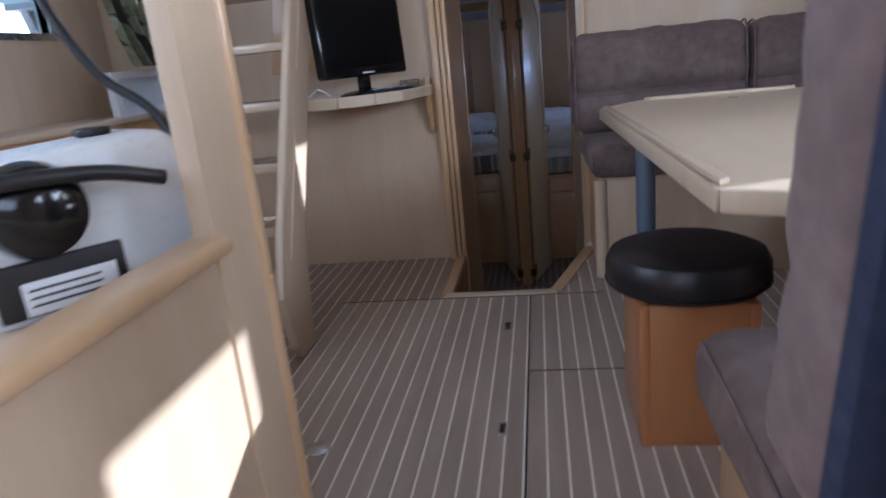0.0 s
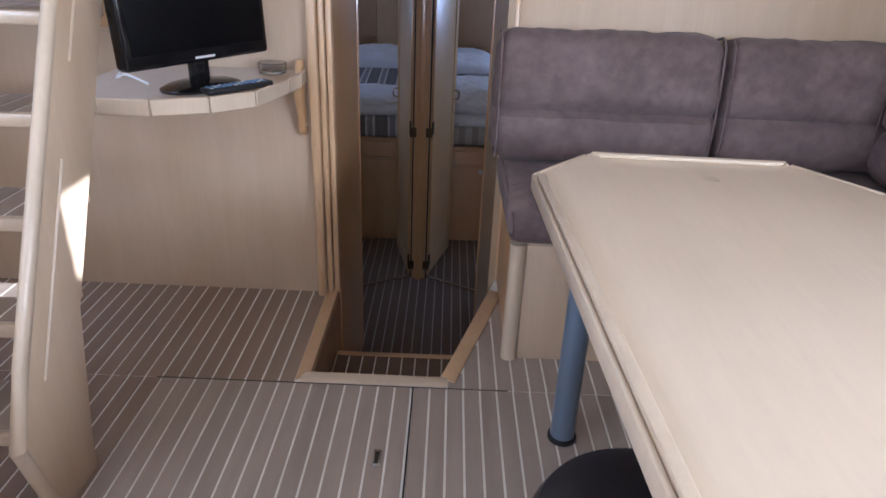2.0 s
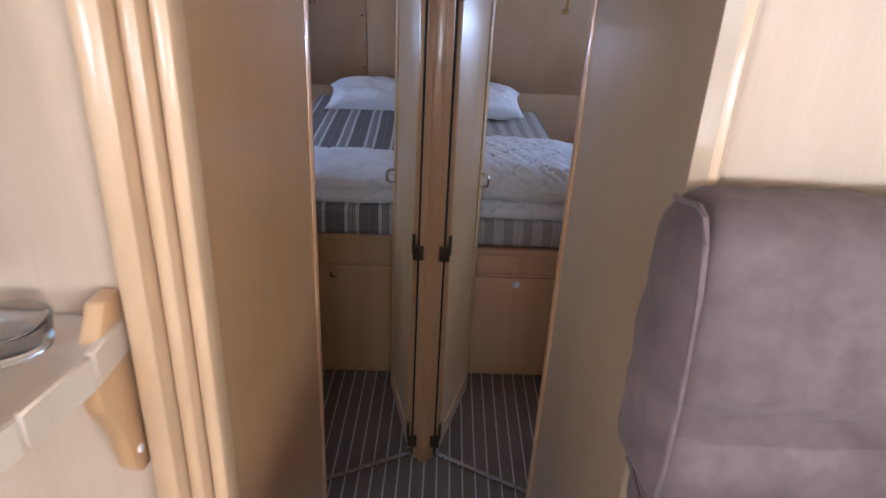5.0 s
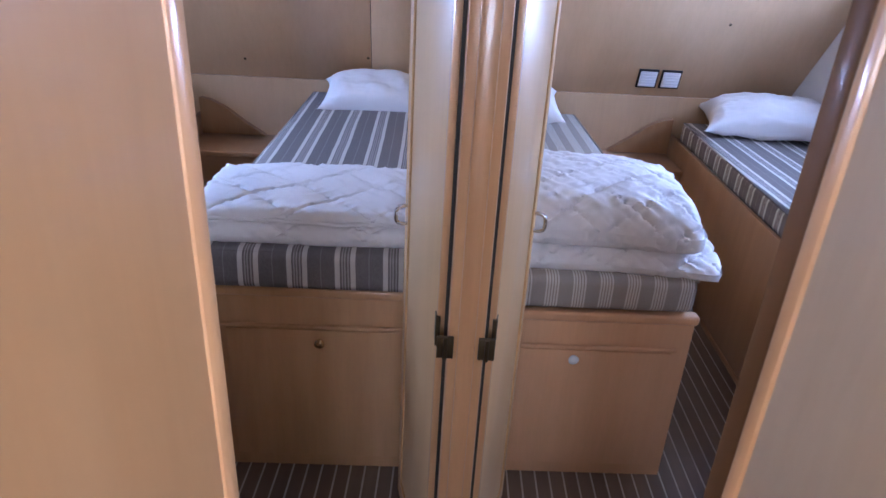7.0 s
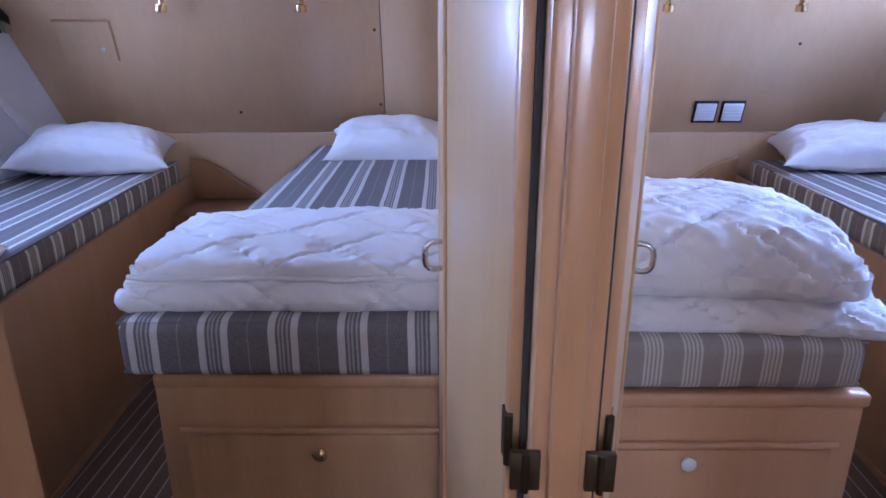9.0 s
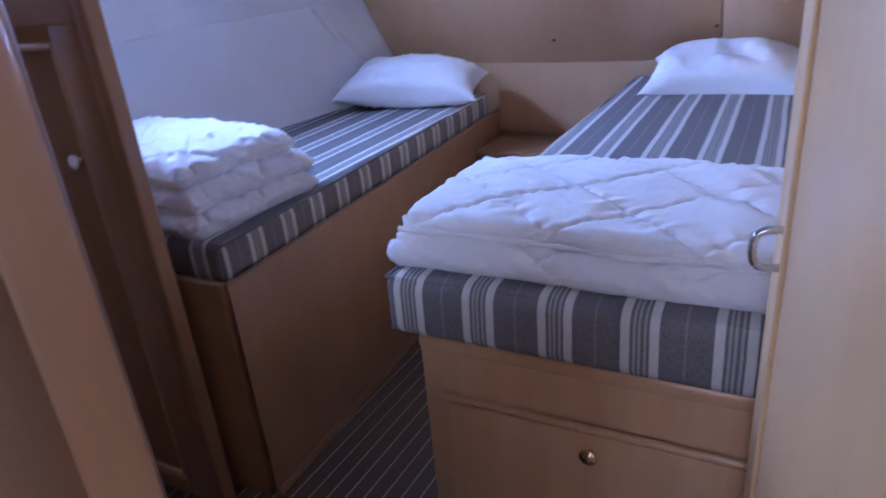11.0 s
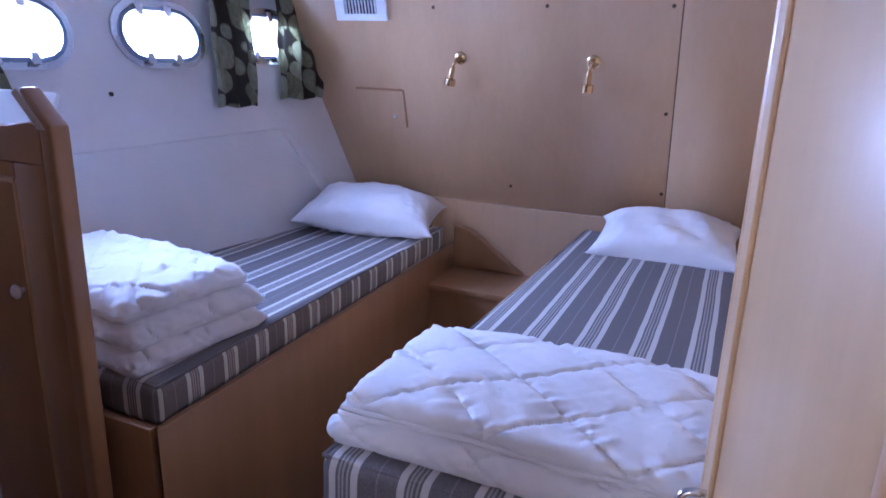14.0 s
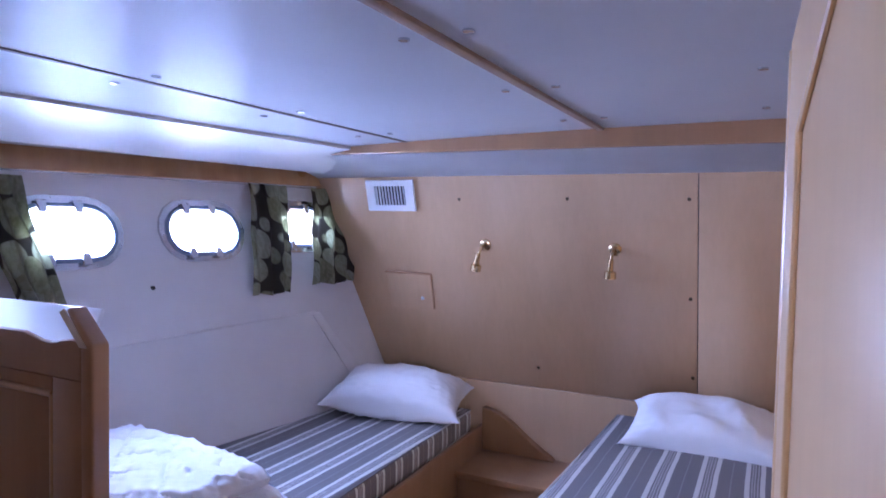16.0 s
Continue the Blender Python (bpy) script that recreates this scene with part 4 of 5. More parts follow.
def reading_lamp(x, z, lean):
    t = thing("reading_lamp", "small polished brass swivel reading lamp on the bulkhead", "wall lamp", on_bulk(x, z) @ Matrix.Diagonal((0.98, 0.98, 0.98, 1)), "berth reading lamps")
    R = Matrix.Rotation(radians(90), 4, "X")
    part("base", lathe([(0.030, 0), (0.030, 0.008), (0.022, 0.014), (0.008, 0.016)], 24, m=R), BRASS, t)
    part("arm", tube(curve_pts([(0, -0.012, 0), (0, -0.045, 0.004), (-0.008 * lean, -0.065, -0.01), (-0.016 * lean, -0.07, -0.03)], 5), 0.007, 10), BRASS, t)
    tilt = Matrix.Translation((-0.018 * lean, -0.072, -0.03)) @ Matrix.Rotation(radians(16 * lean), 4, "Y") @ Matrix.Rotation(radians(-10), 4, "X")
    part("shade", lathe([(0.006, 0.006), (0.012, 0.002), (0.013, -0.048), (0.026, -0.052), (0.027, -0.083), (0.023, -0.084), (0.021, -0.06)], 24, m=tilt), BRASS, t, "brass cylinder shade")
    return t


for x, lean in ((-1.43, 0.75), (-0.80, 0.2), (0.90, 0.1), (1.50, -0.3)):
    reading_lamp(x, 0.975, lean)
for x0, x1, m0 in ((-2.075, -1.795, 1), (1.86, 2.14, 1)):
    xc, w = (x0 + x1) / 2, x1 - x0
    v = thing("air_vent", "white plastic air vent grille with upright slats on the bulkhead", "vent", on_bulk(xc, 1.215), "bulkhead vents")
    part("frame", mended(wall_with_holes(rect(-w / 2, w / 2, -0.08, 0.08), [rect(-w / 2 + 0.05, w / 2 - 0.05, -0.05, 0.05)], -0.014, 0.0, WY(0))), WHITE_PLASTIC, v, smooth=False)
    part("backing", box(-w / 2 + 0.05, w / 2 - 0.05, -0.003, -0.001, -0.05, 0.05, 0), BLACK_MATT, v, "dark duct behind the slats")
    for i in range(10):
        xs = -w / 2 + 0.06 + i * (w - 0.12) / 9
        part("slat", box(xs - 0.0022, xs + 0.0022, -0.013, -0.003, -0.05, 0.05, 0), WHITE_PLASTIC, v, smooth=False)
# cut-out hatch in the port bulkhead panel
hx = thing("bulkhead_hatch", "small veneered access hatch with a white knob in the bulkhead", "hatch", on_bulk(-1.89, 0.71))
part("panel", box(-0.13, 0.13, -0.004, 0.0, -0.10, 0.10, 0.002), BULKHEAD, hx)
for a, b in (((-0.14, 0.105), (0.13, 0.105)), ((0.135, 0.105), (0.135, -0.09))):
    part("worn_edge", tube([(a[0], -0.004, a[1]), (b[0], -0.004, b[1])], 0.006, 6), BED_WOOD, hx, "darker rubbed edge")
part("knob", lathe([(0.004, 0), (0.010, 0.008), (0.008, 0.014), (0.002, 0.016)], 14, m=Matrix.Translation((0.075, -0.004, -0.03)) @ Matrix.Rotation(radians(90), 4, "X")), WHITE_PLASTIC, hx)
for x in (1.21, 1.35):
    s = thing("light_switch", "white louvred light switch in a black frame on the bulkhead", "switch", on_bulk(x, 0.362), "berth switches")
    part("frame", box(-0.062, 0.062, -0.010, 0.0, -0.060, 0.060, 0.004), BLACK_MATT, s)
    part("rocker", box(-0.052, 0.052, -0.018, -0.010, -0.048, 0.048, 0.004), WHITE_PLASTIC, s)
    for i in range(5):
        part("rib", box(-0.048, 0.048, -0.021, -0.018, -0.04 + i * 0.018, -0.034 + i * 0.018, 0.001), WHITE_PLASTIC, s)
bm = bmesh.new()
for x, z in ((-0.487, 1.198), (-1.008, 1.199), (-1.55, 1.195), (-0.481, 0.767), (-1.2, 0.36), (1.6, 0.70), (-0.47, 0.40)):
    bm2 = cyl(0.008, -0.002, 0.003, (0, 0), 10, m=Matrix.Translation((x, 2.876 - 0.28 * z, z)) @ Matrix.Rotation(math.atan(0.28) + radians(90), 4, "X"), bm=bm)
tagged(setting("bulkhead_screws", bm, BRONZE, CAB), kind="stuff")
solid("hull_bolt", cyl(0.009, -0.003, 0.006, (0, 0), 10, m=Matrix.Translation((hull_x(1.48, 0.792), 1.48, 0.792)) @ Matrix.Rotation(radians(90), 4, "Y")), BLACK_MATT, "small dark bolt head in the white hull lining", "bolt", CAB)


# ---- curtains beside the portholes ----
def curtain(y0, y1, z0, z1, lean, label, out=0.05):
    bm = bmesh.new()
    n, k = 40, 24
    vs = []
    for j in range(k + 1):
        row = []
        for i in range(n + 1):
            u, v = i / n, j / k
            y = y0 + (y1 - y0) * u + lean * (1 - v) ** 1.4 + 0.006 * math.sin(9 * v + 5 * u)
            z = z0 + (z1 - z0) * v + 0.008 * math.sin(3 * u * math.pi) * (1 - v)
            fold = 0.016 * math.sin(u * math.pi * 6 + 0.6 * v) * (0.55 + 0.45 * (1 - v)) + 0.006 * noise.noise(Vector((u * 5, v * 4, y0)))
            row.append(bm.verts.new((hull_x(y, z) + out + fold, y, z)))
        vs.append(row)
    for j in range(k):
        for i in range(n):
            bm.faces.new((vs[j][i], vs[j][i + 1], vs[j + 1][i + 1], vs[j + 1][i]))
    bmesh.ops.solidify(bm, geom=list(bm.faces), thickness=0.0025)
    return solid("curtain", mended(bm), CURTAIN, label, "curtain", CAB, "porthole curtains")


curtain(2.01, 2.245, 0.725, 1.25, -0.085, "dark curtain printed with pale green leaves, hanging beside a porthole")
curtain(2.415, 2.73, 0.75, 1.25, -0.11, "dark curtain printed with pale green leaves, gathered by the bulkhead")
curtain(0.86, 1.02, 0.74, 1.22, 0.10, "leaf-printed curtain swept aside behind the cabinet")
rod = thing("curtain_wire", "thin steel wire under the rail carrying the curtains", "curtain wire", CAB)
part("wire", tube([(hull_x(0.6, 1.235) + 0.045, 0.6, 1.235), (hull_x(2.72, 1.25) + 0.045, 2.72, 1.25)], 0.0025, 6), STEEL, rod)


# ---- saloon: ladder to the deck ----
ladder = thing("companion_ladder", "pale oak companion ladder with teak slatted treads and open risers", "ladder")
side_poly = [(2.02, 0.0), (1.985, 0.06), (1.925, 0.26), (2.00, 0.42), (2.512, 1.355), (2.535, 1.392), (2.575, 1.415), (2.63, 1.418), (2.69, 1.40), (2.735, 1.35), (2.24, 0.44), (2.17, 0.10), (2.16, 0.0)]
for x in (-1.215, -0.800):
    st = part("side_board", mended(prism(side_poly, 0, 0.027, 0.006, 2, m=WX(x))), OAK, ladder)
    part("front_edge", tube([(x + 0.0135, 1.985, 0.06), (x + 0.0135, 1.93, 0.26), (x + 0.0135, 2.003, 0.42), (x + 0.0135, 2.515, 1.355), (x + 0.0135, 2.545, 1.398), (x + 0.0135, 2.60, 1.416)], 0.017, 10), PALE_EDGE, st, "rounded pale edge")
    for a, b in ((0.36, 0.80), (1.0, 1.40)):
        for off in (0.028, -0.001):
            part("hand_slot", tube([(x + off, 2.03 + 0.546 * (a - 0.42) + 0.05, a), (x + off, 2.03 + 0.546 * (b - 0.42) + 0.05, b)], 0.004, 6), PALE_EDGE, st, "pale routed grip slot")
for i in range(6):
    z, y = 0.248 + 0.2125 * i, 1.985 + 0.1165 * i
    tr = part("tread", box(-1.188, -0.80, y + 0.02, y + 0.20, z - 0.028, z - 0.003, 0.002), OAK, ladder)
    part("caulking", box(-1.187, -0.801, y + 0.021, y + 0.199, z - 0.003, z + 0.0006, 0), HOLLY, tr, "pale caulking lines", smooth=False)
    part("nosing", box(-1.188, -0.80, y, y + 0.022, z - 0.030, z + 0.003, 0.006, 2), PALE_EDGE, tr, "rounded oak nosing")
    x = -1.186
    while x < -0.81:
        part("slat", box(x + 0.003, min(x + 0.052, -0.802), y + 0.023, y + 0.198, z - 0.003, z + 0.002, 0), TEAK, tr, smooth=False)
        x += 0.056
setting("panel_behind_ladder", mended(prism([(-1.16, 0.98), (-0.86, 0.98), (-0.92, 1.34), (-1.10, 1.34)], 0, 0.02, 0.004, 1, m=WY(3.118))), CABIN_WOOD)

# ---- saloon: television shelf ----
shelf = thing("corner_shelf", "pale oak corner shelf with a faceted front edge on the bulkhead", "shelf")
outline = [(-0.985, 3.138), (-0.985, 2.66), (-0.876, 2.613), (-0.70, 2.615), (-0.56, 2.672), (-0.462, 2.765), (-0.412, 2.95), (-0.394, 3.05), (-0.394, 3.138)]
part("board", mended(prism(outline, 0.835, 0.862, 0.003, 1)), OAK_ACROSS, shelf)
for a, b in zip(outline[1:-1], outline[2:]):
    v = Vector(b) - Vector(a)
    nrm = Vector((v.y, -v.x)).normalized() * 0.012
    part("edge_facet", mended(prism([a, b, tuple(Vector(b) + nrm), tuple(Vector(a) + nrm)], 0.822, 0.868, 0.003, 1)), PALE_EDGE, shelf, "solid oak edging facet")
part("bracket", mended(prism([(3.137, 0.64), (3.137, 0.90), (3.10, 0.90), (3.055, 0.835), (3.06, 0.78), (3.09, 0.72), (3.10, 0.66), (3.115, 0.64)], -0.412, -0.388, 0.004, 2, m=WX(0))), CABIN_WOOD, shelf, "curved wooden bracket")
part("plug", cyl(0.006, -0.002, 0.003, (0, 0), 12, m=Matrix.Translation((-0.388, 3.115, 0.68)) @ Matrix.Rotation(radians(90), 4, "Y")), HOLLY, shelf)

tv = thing("television", "black flat-screen television on a glossy oval foot", "television", pose(-0.625, 2.81, 0.863, 0, 0, 60))
part("foot", shift(lathe([(0.13, 0), (0.13, 0.006), (0.11, 0.014), (0.03, 0.022), (0.002, 0.023)], 40), Matrix.Diagonal((1, 0.68, 1, 1))), BLACK_GLOSS, tv)
part("neck", box(-0.028, 0.028, -0.012, 0.022, 0.015, 0.085, 0.008, 2), BLACK_GLOSS, tv)
roll = Matrix.Translation((0, 0, 0.26)) @ Matrix.Rotation(radians(-3), 4, "X")
cs = part("casing", shift(box(-0.255, 0.255, -0.02, 0.03, -0.185, 0.185, 0.014, 4), roll), BLACK_GLOSS, tv)
part("screen", shift(box(-0.233, 0.233, -0.0225, -0.018, -0.148, 0.163, 0.002), roll), SCREEN, cs, "dark unlit screen")
part("back", shift(box(-0.15, 0.15, 0.028, 0.06, -0.13, 0.13, 0.02, 3), roll), BLACK_MATT, cs)
part("maker_mark", shift(box(-0.035, 0.035, -0.0215, -0.0195, -0.174, -0.167, 0.0005), roll), WHITE_PLASTIC, cs, "small pale maker's mark")
cable = thing("tv_cable", "white cable looped behind the television", "cable")
part("lead", tube(curve_pts([(-0.78, 2.80, 0.868), (-0.82, 2.76, 0.90), (-0.86, 2.79, 0.885), (-0.90, 2.86, 0.87), (-0.93, 2.95, 0.868)], 6), 0.0035, 8), WHITE_PLASTIC, cable)
rem = thing("remote_control", "slim black remote control with pale blue buttons on the shelf", "remote control", pose(-0.512, 2.79, 0.863, 0, 0, 51))
part("shell", box(-0.11, 0.11, -0.025, 0.025, 0.0, 0.018, 0.007, 3), BLACK_MATT, rem)
BUTTON = plain("pale_blue_button", (0.18, 0.32, 0.55), 0.4)
for i in range(10):
    for j in range(3):
        part("button", box(-0.098 + i * 0.0195, -0.088 + i * 0.0195, -0.017 + j * 0.0125, -0.010 + j * 0.0125, 0.0175, 0.0205, 0.001), BUTTON if (i * 3 + j) % 4 else WHITE_PLASTIC, rem)
glass, qn, ql, qb = material("clear_glass", 0.03)
qb.inputs["Transmission Weight"].default_value = 1.0
qb.inputs["IOR"].default_value = 1.45
solid("ashtray", lathe([(0.036, 0), (0.044, 0.004), (0.047, 0.034), (0.043, 0.036), (0.038, 0.012), (0.002, 0.010)], 36), glass, "small round clear glass ashtray on the shelf", "ashtray", pose(-0.478, 3.06, 0.8625))


# ---- saloon: settee ----
def cushion_warp(seed, amp, crease=None, axis=2, deep=0.012):
    def f(p):
        n = noise.noise(Vector((p.x * 4 + seed, p.y * 4, p.z * 4))) * amp + noise.noise(Vector((p.x * 11, p.y * 11 + seed, p.z * 11))) * amp * 0.35
        n += amp * 0.55 * noise.noise(Vector((p.x * 26 - p.z * 18 + seed, 0.3, p.z * 6)))
        d = 0.0
        if crease is not None:
            c = p[axis] - crease
            d = -deep * math.exp(-(c / 0.013) ** 2) + 0.010 * math.exp(-((abs(c) - 0.07) / 0.05) ** 2)
        nv = p.normalized()
        s = -1 if p.y < 0 else 0.2
        return p + nv * n + Vector((0, s * d, 0)) if crease is not None else p + nv * n
    return f


def cushion(name, label, m, w, d, h, r, warp, pipe=True):
    c = thing(name, label, "cushion", m)
    part("cover", soft_box(w, d, h, r, 0.02, warp), SUEDE, c)
    if pipe:
        for s in (-1, 1):
            x = s * (w / 2 - 0.012)
            part("seam", tube(curve_pts([(x, d / 2 - r, -h / 2 + r * 0.4), (x, -d / 2 + r * 0.28, -h / 2 + r * 0.6), (x, -d / 2 + r * 0.28, h / 2 - r * 0.6), (x, d / 2 - r, h / 2 - r * 0.28)], 5), 0.004, 6), SUEDE, c, "stitched seam")
    return c


settee = thing("settee_base", "pale oak L-shaped settee base with rounded corner posts", "bench base")
part("front_panel", box(0.355, 1.20, 2.735, 2.755, 0.0, 0.425, 0.002), OAK, settee)
part("end_panel", box(0.335, 0.355, 2.80, 3.32, 0.0, 0.425, 0.002), CABIN_WOOD, settee)
part("side_panel", box(1.20, 1.22, 1.15, 2.735, 0.0, 0.425, 0.002), OAK, settee)
part("corner_post", cyl(0.027, 0.0, 0.43, (0.345, 2.742), 20), PALE_EDGE, settee, "rounded solid oak corner")
part("top_board", prism([(0.34, 2.74), (1.205, 2.74), (1.205, 1.15), (1.755, 1.15), (1.755, 3.32), (0.34, 3.32)], 0.425, 0.437, 0.002), OAK_ACROSS, settee)
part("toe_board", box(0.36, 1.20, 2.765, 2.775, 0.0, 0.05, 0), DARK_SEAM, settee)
cushion("seat_cushion", "worn brown suede seat cushion on the settee", pose(0.735, 3.0, 0.505), 0.87, 0.62, 0.14, 0.055, cushion_warp(1.0, 0.010))
cushion("seat_cushion", "brown suede seat cushion on the side of the settee", pose(1.465, 2.22, 0.505), 0.57, 2.1, 0.14, 0.055, cushion_warp(5.0, 0.010))
cushion("back_cushion", "worn brown suede back cushion with a sewn crease", pose(0.650, 3.215, 0.795, -4, 0, 0), 0.77, 0.21, 0.455, 0.07, cushion_warp(2.0, 0.013, -0.035, 2, 0.036))
cushion("back_cushion", "brown suede back cushion in the settee corner", pose(1.385, 3.215, 0.795, -4, 0, 0), 0.68, 0.21, 0.445, 0.07, cushion_warp(8.0, 0.013, -0.045, 2, 0.02))
cushion("back_cushion", "brown suede back cushion along the side wall", pose(1.655, 2.20, 0.795, 0, 0, -90), 1.80, 0.19, 0.445, 0.07, cushion_warp(11.0, 0.013, -0.045, 2, 0.02))

# ---- saloon: table and stools ----
table = thing("saloon_table", "pale laminate table with cut corners and raised oak edges", "table")
tp = [(0.388, 1.02), (0.339, 2.478), (0.505, 2.672), (1.075, 2.655), (1.225, 2.42), (1.225, 1.06), (1.08, 0.89), (0.63, 0.895)]
part("top", mended(prism(tp, 0.716, 0.745, 0.003, 1)), TABLE_TOP, table)
for i in range(8):
    a, b = Vector(tp[i]), Vector(tp[(i + 1) % 8])
    v = (b - a).normalized()
    nrm = Vector((-v.y, v.x))
    long = (b - a).length > 0.4
    h = 0.758
    part("edging", mended(prism([tuple(a), tuple(b), tuple(b + nrm * 0.012), tuple(a + nrm * 0.012)], 0.708, 0.7475, 0.004, 2)), PALE_EDGE, table, "solid oak edging")
    if long:
        part("fiddle", mended(prism([tuple(a + v * 0.03 - nrm * 0.022), tuple(b - v * 0.03 - nrm * 0.022), tuple(b - v * 0.01), tuple(a + v * 0.01)], 0.745, h, 0.004, 2)), PALE_EDGE, table, "raised oak edge strip")
for x, y in ((0.470, 2.345), (0.585, 1.14), (1.08, 1.75)):
    lg = part("leg", cyl(0.034, 0.012, 0.716, (x, y), 28), GREY_TUBE, table, "grey painted steel tube")
    part("foot_ring", cyl(0.041, 0.0, 0.016, (x, y), 28, bevel=0.004), BLACK_MATT, lg, "black foot ring")


def stool(x, y):
    s = thing("stool", "round stool with a black vinyl seat on an orange wooden base", "stool", pose(x, y, 0), "stools at the table")
    part("seat", lathe([(0.165, 0.375), (0.188, 0.385), (0.198, 0.41), (0.197, 0.445), (0.185, 0.468), (0.155, 0.480), (0.08, 0.486), (0.002, 0.487)], 56), BLACK_VINYL, s)
    part("seam", lathe([(0.194, 0.392), (0.2005, 0.396), (0.194, 0.400)], 56), BLACK_VINYL, s)
    for a, b in (((-0.135, -0.155), (0.135, -0.135)), ((-0.135, 0.135), (0.135, 0.155))):
        part("base_panel", box(a[0] + 0.02, b[0] - 0.02, a[1], b[1], 0.0, 0.376, 0.004), ORANGE_WOOD, s)
    for sx in (-1, 1):
        part("base_side", box(sx * 0.125 - 0.012, sx * 0.125 + 0.012, -0.157, 0.157, 0.0, 0.376, 0.005), ORANGE_WOOD, s, "darker side panel")
    return s


first = stool(0.455, 1.60)
copy_thing(first, pose(0.88, 1.50, 0, 0, 0, 15))

# ---- saloon: aft bench of the dinette ----
bench = thing("dinette_bench", "wooden dinette bench base with a panelled back", "bench base")
part("base", box(0.385, 1.2, 0.345, 0.98, 0.0, 0.375, 0.004), OAK_EDGE, bench)
part("back_board", box(0.352, 1.2, 0.315, 0.34, 0.0, 1.16, 0.006, 2), OAK_EDGE, bench)
cushion("seat_cushion", "brown suede seat cushion on the dinette bench", pose(0.765, 0.82, 0.437), 0.84, 0.50, 0.13, 0.06, cushion_warp(21.0, 0.010))
bk = thing("back_cushion", "tall brown suede back cushion with a navy cloth back", "cushion", pose(0.77, 0.575, 0.83, 8, 0, 0))
part("cover", shift(soft_box(0.86, 0.185, 0.68, 0.055, 0.02, cushion_warp(25.0, 0.012)), Matrix.Translation((0, -0.022, 0))), SUEDE, bk)
part("backing", shift(soft_box(0.865, 0.045, 0.67, 0.018, 0.03), Matrix.Translation((0, -0.132, 0))), NAVY, bk, "navy cloth back")

# ---- helm side, by the low partition ----
part_panel = thing("partition_helm", "pale oak low partition with a tall end board beside the helm", "", None, kind="structure")
part("panel", box(-0.356, -0.334, -1.68, 0.775, 0.0, 0.757, 0.001), OAK, part_panel)
part("cap", box(-0.378, -0.312, -1.68, 0.775, 0.757, 0.784, 0.011, 3), OAK_EDGE, part_panel, "rounded oak cap")
part("end_board", box(-0.360, -0.328, 0.752, 0.885, 0.0, 1.955, 0.002), OAK, part_panel)
part("end_edge", box(-0.368, -0.320, 0.875, 0.902, 0.0, 1.955, 0.009, 3), OAK_EDGE, part_panel, "rounded oak edge")
for z in (0.24, 0.46, 0.68, 0.90, 1.12):
    part("plug", cyl(0.006, 0.0, 0.003, (0, 0), 12, m=Matrix.Translation((-0.3205, 0.888, z)) @ Matrix.Rotation(radians(90), 4, "Y")), CABIN_WOOD, part_panel, "wooden screw plug")
cons = thing("helm_console", "pale wooden helm console top behind the partition", "console")
part("body", box(-1.04, -0.378, 0.11, 0.87, 0.0, 0.68, 0.006, 2), OAK, cons)
part("top", box(-1.05, -0.375, 0.10, 0.88, 0.681, 0.705, 0.008, 2), OAK_ACROSS, cons)
hb = thing("throttle_box", "white plastic engine control box with a black lever hub", "engine control", pose(-0.565, 0.775, 0.722, 0, 0, 54) @ Matrix.Diagonal((0.72, 0.72, 0.72, 1)))
part("plinth", box(-0.17, 0.20, -0.10, 0.10, -0.024, 0.004, 0.004), WHITE_PLASTIC, hb)
part("housing", mended(prism([(-0.20, 0), (0.24, 0), (0.25, 0.17), (0.19, 0.29), (-0.14, 0.27), (-0.20, 0.17)], -0.14, 0.13, 0.03, 4, m=WY(0))), WHITE_PLASTIC, hb)
hub = part("hub", lathe([(0.085, 0), (0.085, 0.02), (0.078, 0.05), (0.05, 0.07), (0.02, 0.076), (0.002, 0.077)], 36, m=Matrix.Translation((-0.08, -0.14, 0.185)) @ Matrix.Rotation(radians(90), 4, "X")), BLACK_GLOSS, hb, "glossy black lever hub")
part("lever", tube(curve_pts([(-0.26, -0.20, 0.235), (-0.12, -0.225, 0.245), (0.02, -0.22, 0.235), (0.13, -0.205, 0.205)], 6), 0.014, 12), BLACK_MATT, hub, "black lever")
part("socket", box(-0.17, 0.05, -0.152, -0.138, 0.0, 0.10, 0.02, 3), BLACK_MATT, hb, "black socket panel")
sk = part("label", box(-0.13, 0.03, -0.156, -0.152, 0.005, 0.065, 0.001), WHITE_PLASTIC, hb, "pale printed label")
for i in range(3):
    part("print_bar", box(-0.12, 0.0, -0.1575, -0.156, 0.02 + i * 0.014, 0.024 + i * 0.014, 0), BLACK_MATT, sk)
part("cap", cyl(0.035, 0.285, 0.30, (0.10, 0.02), 24, bevel=0.004), BLACK_MATT, hb, "small black cap")
cab2 = thing("black_cable", "black cable hanging behind the partition", "cable")
part("lead", tube(curve_pts([(-0.66, 0.90, 1.45), (-0.62, 0.90, 1.17), (-0.55, 0.90, 1.02), (-0.46, 0.91, 0.93), (-0.41, 0.915, 0.72)], 8), 0.0075, 10), BLACK_MATT, cab2)
ws = thing("side_shelf", "pale oak shelf along the port side", "shelf")
part("board", box(-2.0, -1.62, 1.70, 3.13, 0.845, 0.87, 0.004), OAK_ACROSS, ws)
part("front", box(-1.66, -1.64, 1.70, 3.13, 0.0, 0.845, 0.002), CABIN_WOOD, ws)
us = thing("upper_shelf", "pale shelf with a raised edge above the helm console", "shelf")
part("board", box(-2.0, -1.45, 0.2, 1.68, 1.10, 1.125, 0.004), OAK_ACROSS, us)
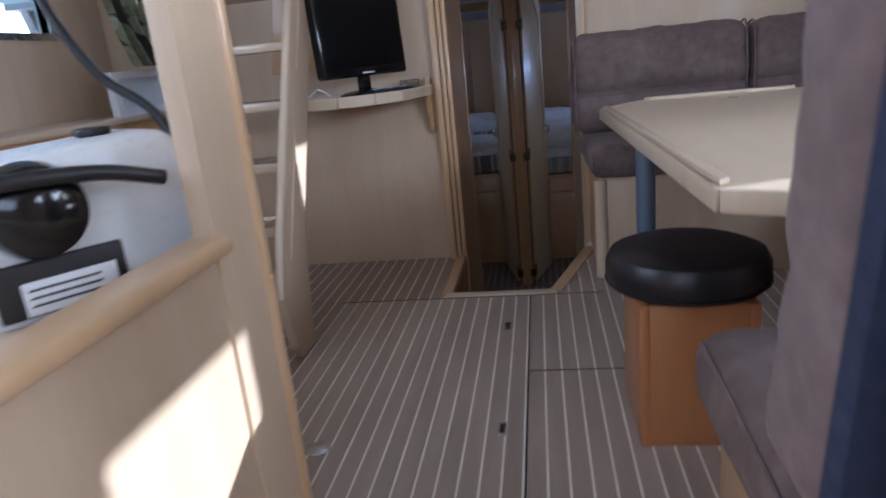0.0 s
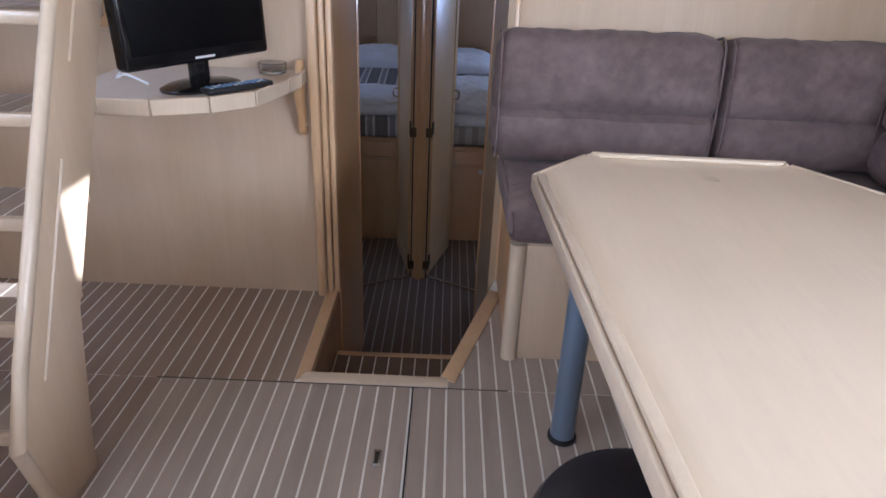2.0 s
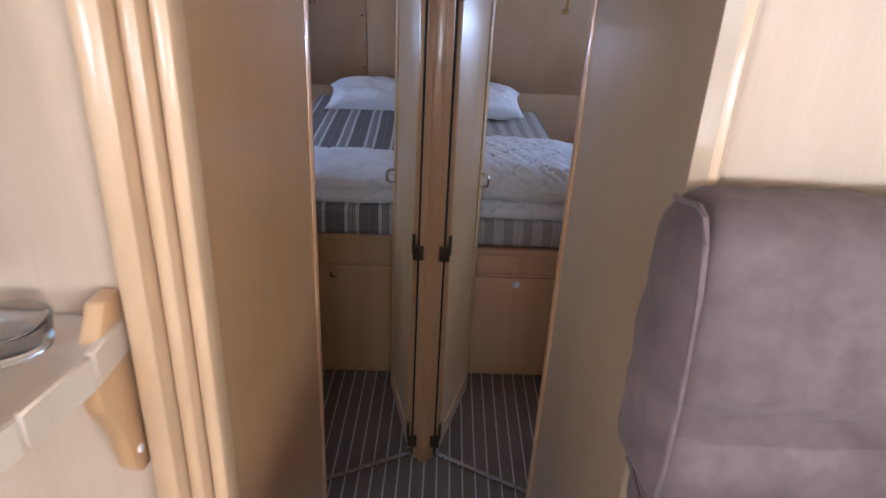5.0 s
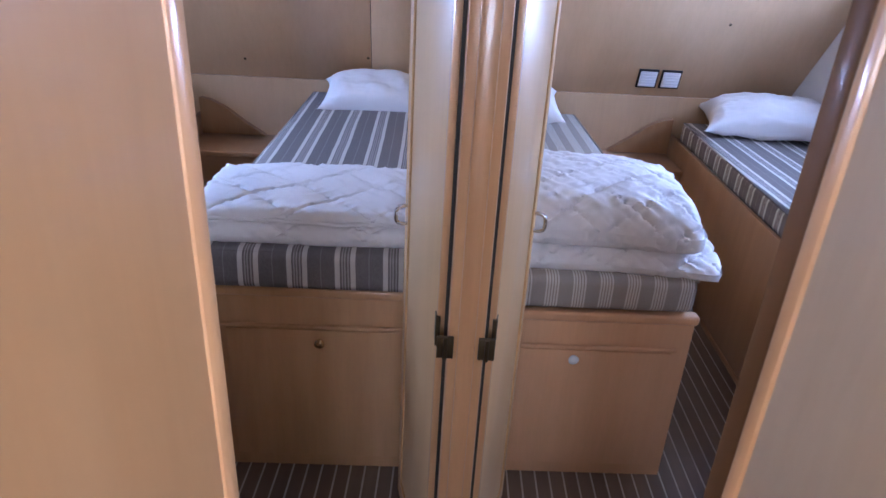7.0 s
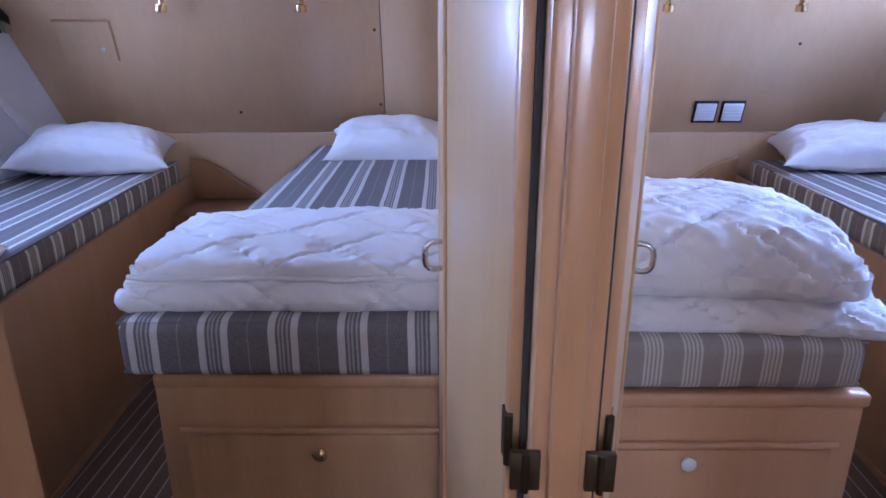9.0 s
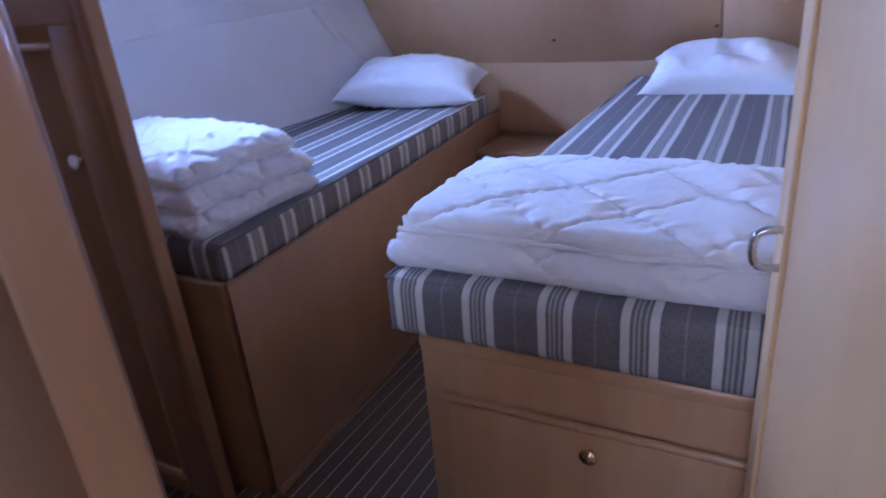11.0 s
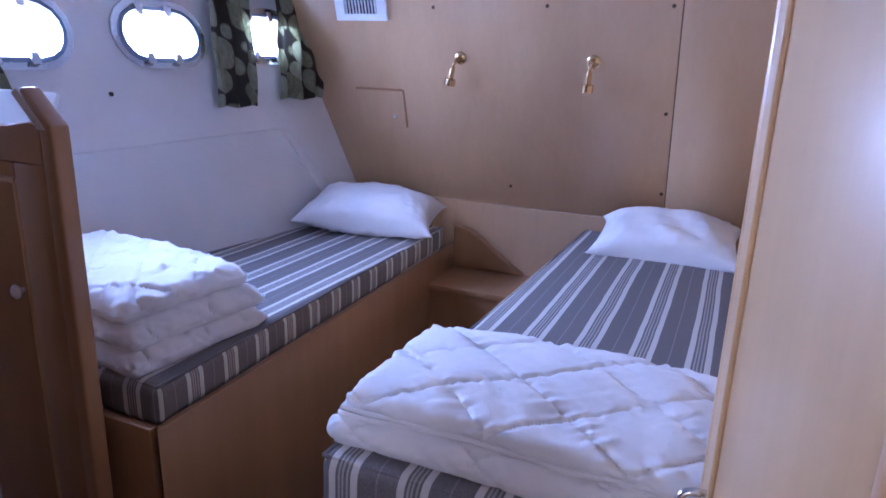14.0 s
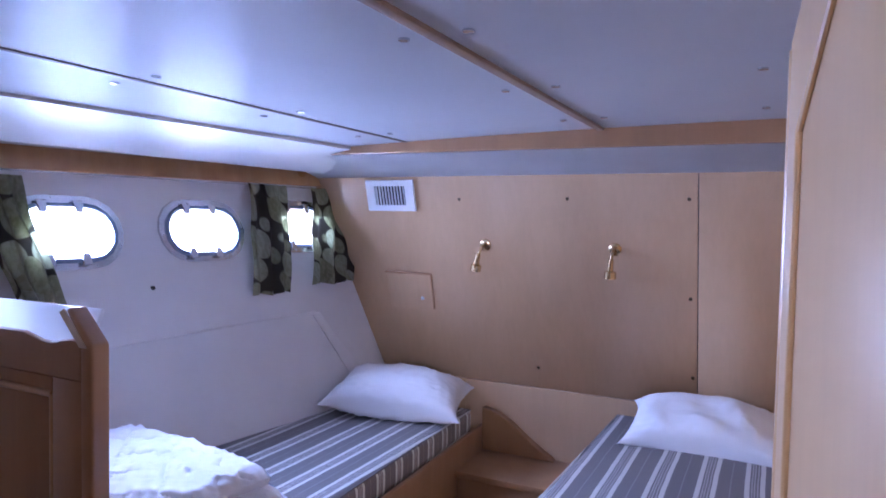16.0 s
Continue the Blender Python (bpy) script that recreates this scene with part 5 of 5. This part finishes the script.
part("lip", box(-1.46, -1.44, 0.2, 1.68, 1.085, 1.15, 0.006, 2), OAK, us)
part("support", box(-2.0, -1.6, 0.2, 1.68, 0.0, 1.10, 0.002), OAK, us)
nav = thing("instrument_display", "blue lit instrument display in a dark frame on the shelf", "instrument", pose(-1.62, 1.30, 1.126, 0, 0, 50))
part("casing", box(-0.16, 0.16, -0.04, 0.04, 0.0, 0.2, 0.012, 2), BLACK_MATT, nav)
part("face", box(-0.14, 0.14, -0.044, -0.039, 0.02, 0.18, 0.002), plain("blue_display", (0.03, 0.06, 0.30), 0.2), nav)
ht = thing("heater_grille", "white slatted heater grille standing on the side shelf", "heater", pose(-1.70, 2.86, 0.87, 0, 0, 78))
part("frame", mended(wall_with_holes(rect(-0.17, 0.17, 0.0, 0.19), [rect(-0.14, 0.14, 0.03, 0.16)], -0.02, 0.02, WY(0))), WHITE_PLASTIC, ht, smooth=False)
part("backing", box(-0.14, 0.14, 0.012, 0.018, 0.03, 0.16, 0), DARK_SEAM, ht)
for i in range(15):
    part("slat", box(-0.134 + i * 0.0187, -0.127 + i * 0.0187, -0.012, 0.012, 0.03, 0.16, 0), WHITE_PLASTIC, ht, smooth=False)
lv = thing("louvre_panel", "white louvred panel standing low beside the ladder", "louvre", pose(-1.60, 2.42, 0.12, 0, 0, 82))
part("frame", mended(wall_with_holes(rect(-0.2, 0.2, 0.0, 0.44), [rect(-0.18, 0.18, 0.02, 0.42)], -0.012, 0.012, WY(0))), WHITE_PLASTIC, lv, smooth=False)
for i in range(14):
    part("slat", shift(box(-0.18, 0.18, -0.010, 0.010, -0.003, 0.003, 0), Matrix.Translation((0, 0, 0.04 + i * 0.0285)) @ Matrix.Rotation(radians(35), 4, "X")), WHITE_PLASTIC, lv, smooth=False)
part("support_leg", box(-0.2, 0.2, -0.01, 0.01, -0.12, 0.0, 0.002), OAK, lv)
bm = bmesh.new()
vs = [[bm.verts.new((-1.72 + 0.03 * math.sin(i * 0.9) + 0.10 * (1 - j / 16) ** 2, 2.72 + 0.36 * i / 30 * (0.7 + 0.3 * (1 - j / 16)), 1.075 + 0.5 * j / 16)) for i in range(31)] for j in range(17)]
for j in range(16):
    for i in range(30):
        bm.faces.new((vs[j][i], vs[j][i + 1], vs[j + 1][i + 1], vs[j + 1][i]))
bmesh.ops.solidify(bm, geom=list(bm.faces), thickness=0.003)
solid("curtain", mended(bm), CURTAIN, "dark curtain printed with pale green leaves by the ladder", "curtain")

# ---- floor details and planks ----
solid("floor_disc", cyl(0.034, 0.0, 0.006, (0, 0), 28, bevel=0.002), STEEL, "small round pale metal plate set in the floor", "floor plate", pose(-0.53, 1.44, 0.001))
for x, y in ((-0.050, 2.23), (-0.036, 1.527)):
    pl = thing("hatch_pull", "small recessed steel lifting ring in the floor hatch", "hatch pull", pose(x, y, 0.002), "floor hatch pulls")
    part("plate", box(-0.011, 0.011, -0.032, 0.032, 0, 0.003, 0.001), STEEL, pl)
    part("recess", box(-0.006, 0.006, -0.022, 0.022, 0.0025, 0.0036, 0), DARK_SEAM, pl, "dark recess")
for x0, x1, y0, y1 in ((0.0285, 0.0335, -1.6, 2.55), (-0.78, 0.33, 2.547, 2.550), (0.034, 0.33, 1.868, 1.871)):
    setting("floor_seam", box(x0, x1, y0, y1, -0.003, 0.0034, 0), DARK_SEAM, smooth=False)
floor = bpy.data.objects["floor"]
lowfloor = bpy.data.objects["floor_passage"]
GAP = 0.0034
# aft field, laid from the long seam outwards
k = 0
while True:
    a, b = -0.0265 - PLANK * k + GAP, -0.0265 - PLANK * (k - 1) - GAP
    if k > 35:
        break
    part("plank", box(a, b - (0.001 if k == 0 else 0), -1.65, 2.5465, -0.004, 0.002, 0), TEAK if a > -0.80 else TEAK_WARM_SHADED, floor, smooth=False)
    k += 1
for k in range(32):
    a = (0.0345 if k == 0 else 0.0835 + PLANK * (k - 1) + GAP)
    b = 0.0835 + PLANK * k - GAP
    for y0, y1 in ((-1.65, 1.8675), (1.8715, 2.5465)):
        part("plank", box(a, b, y0, y1, -0.004, 0.002, 0), TEAK, floor, smooth=False)
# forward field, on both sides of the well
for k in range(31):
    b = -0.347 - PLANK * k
    part("plank", box(b - PLANK + 2 * GAP, b, 2.5505, 3.138, -0.004, 0.002, 0), TEAK_WARM_SHADED, floor, smooth=False)
for k in range(31):
    a = 0.138 + PLANK * k
    y1 = 2.575 + (a + 0.042 - 0.162) / 0.19 * 0.605
    part("plank", box(a + GAP, a + PLANK - GAP, 2.5505, min(3.30, max(2.57, y1)), -0.004, 0.002, 0), TEAK, floor, smooth=False)
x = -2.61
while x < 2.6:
    part("plank", box(x + GAP, x + PLANK - GAP, 3.08, 7.4, LOW - 0.004, LOW + 0.002, 0), TEAK_LOW_SHADE, lowfloor, smooth=False)
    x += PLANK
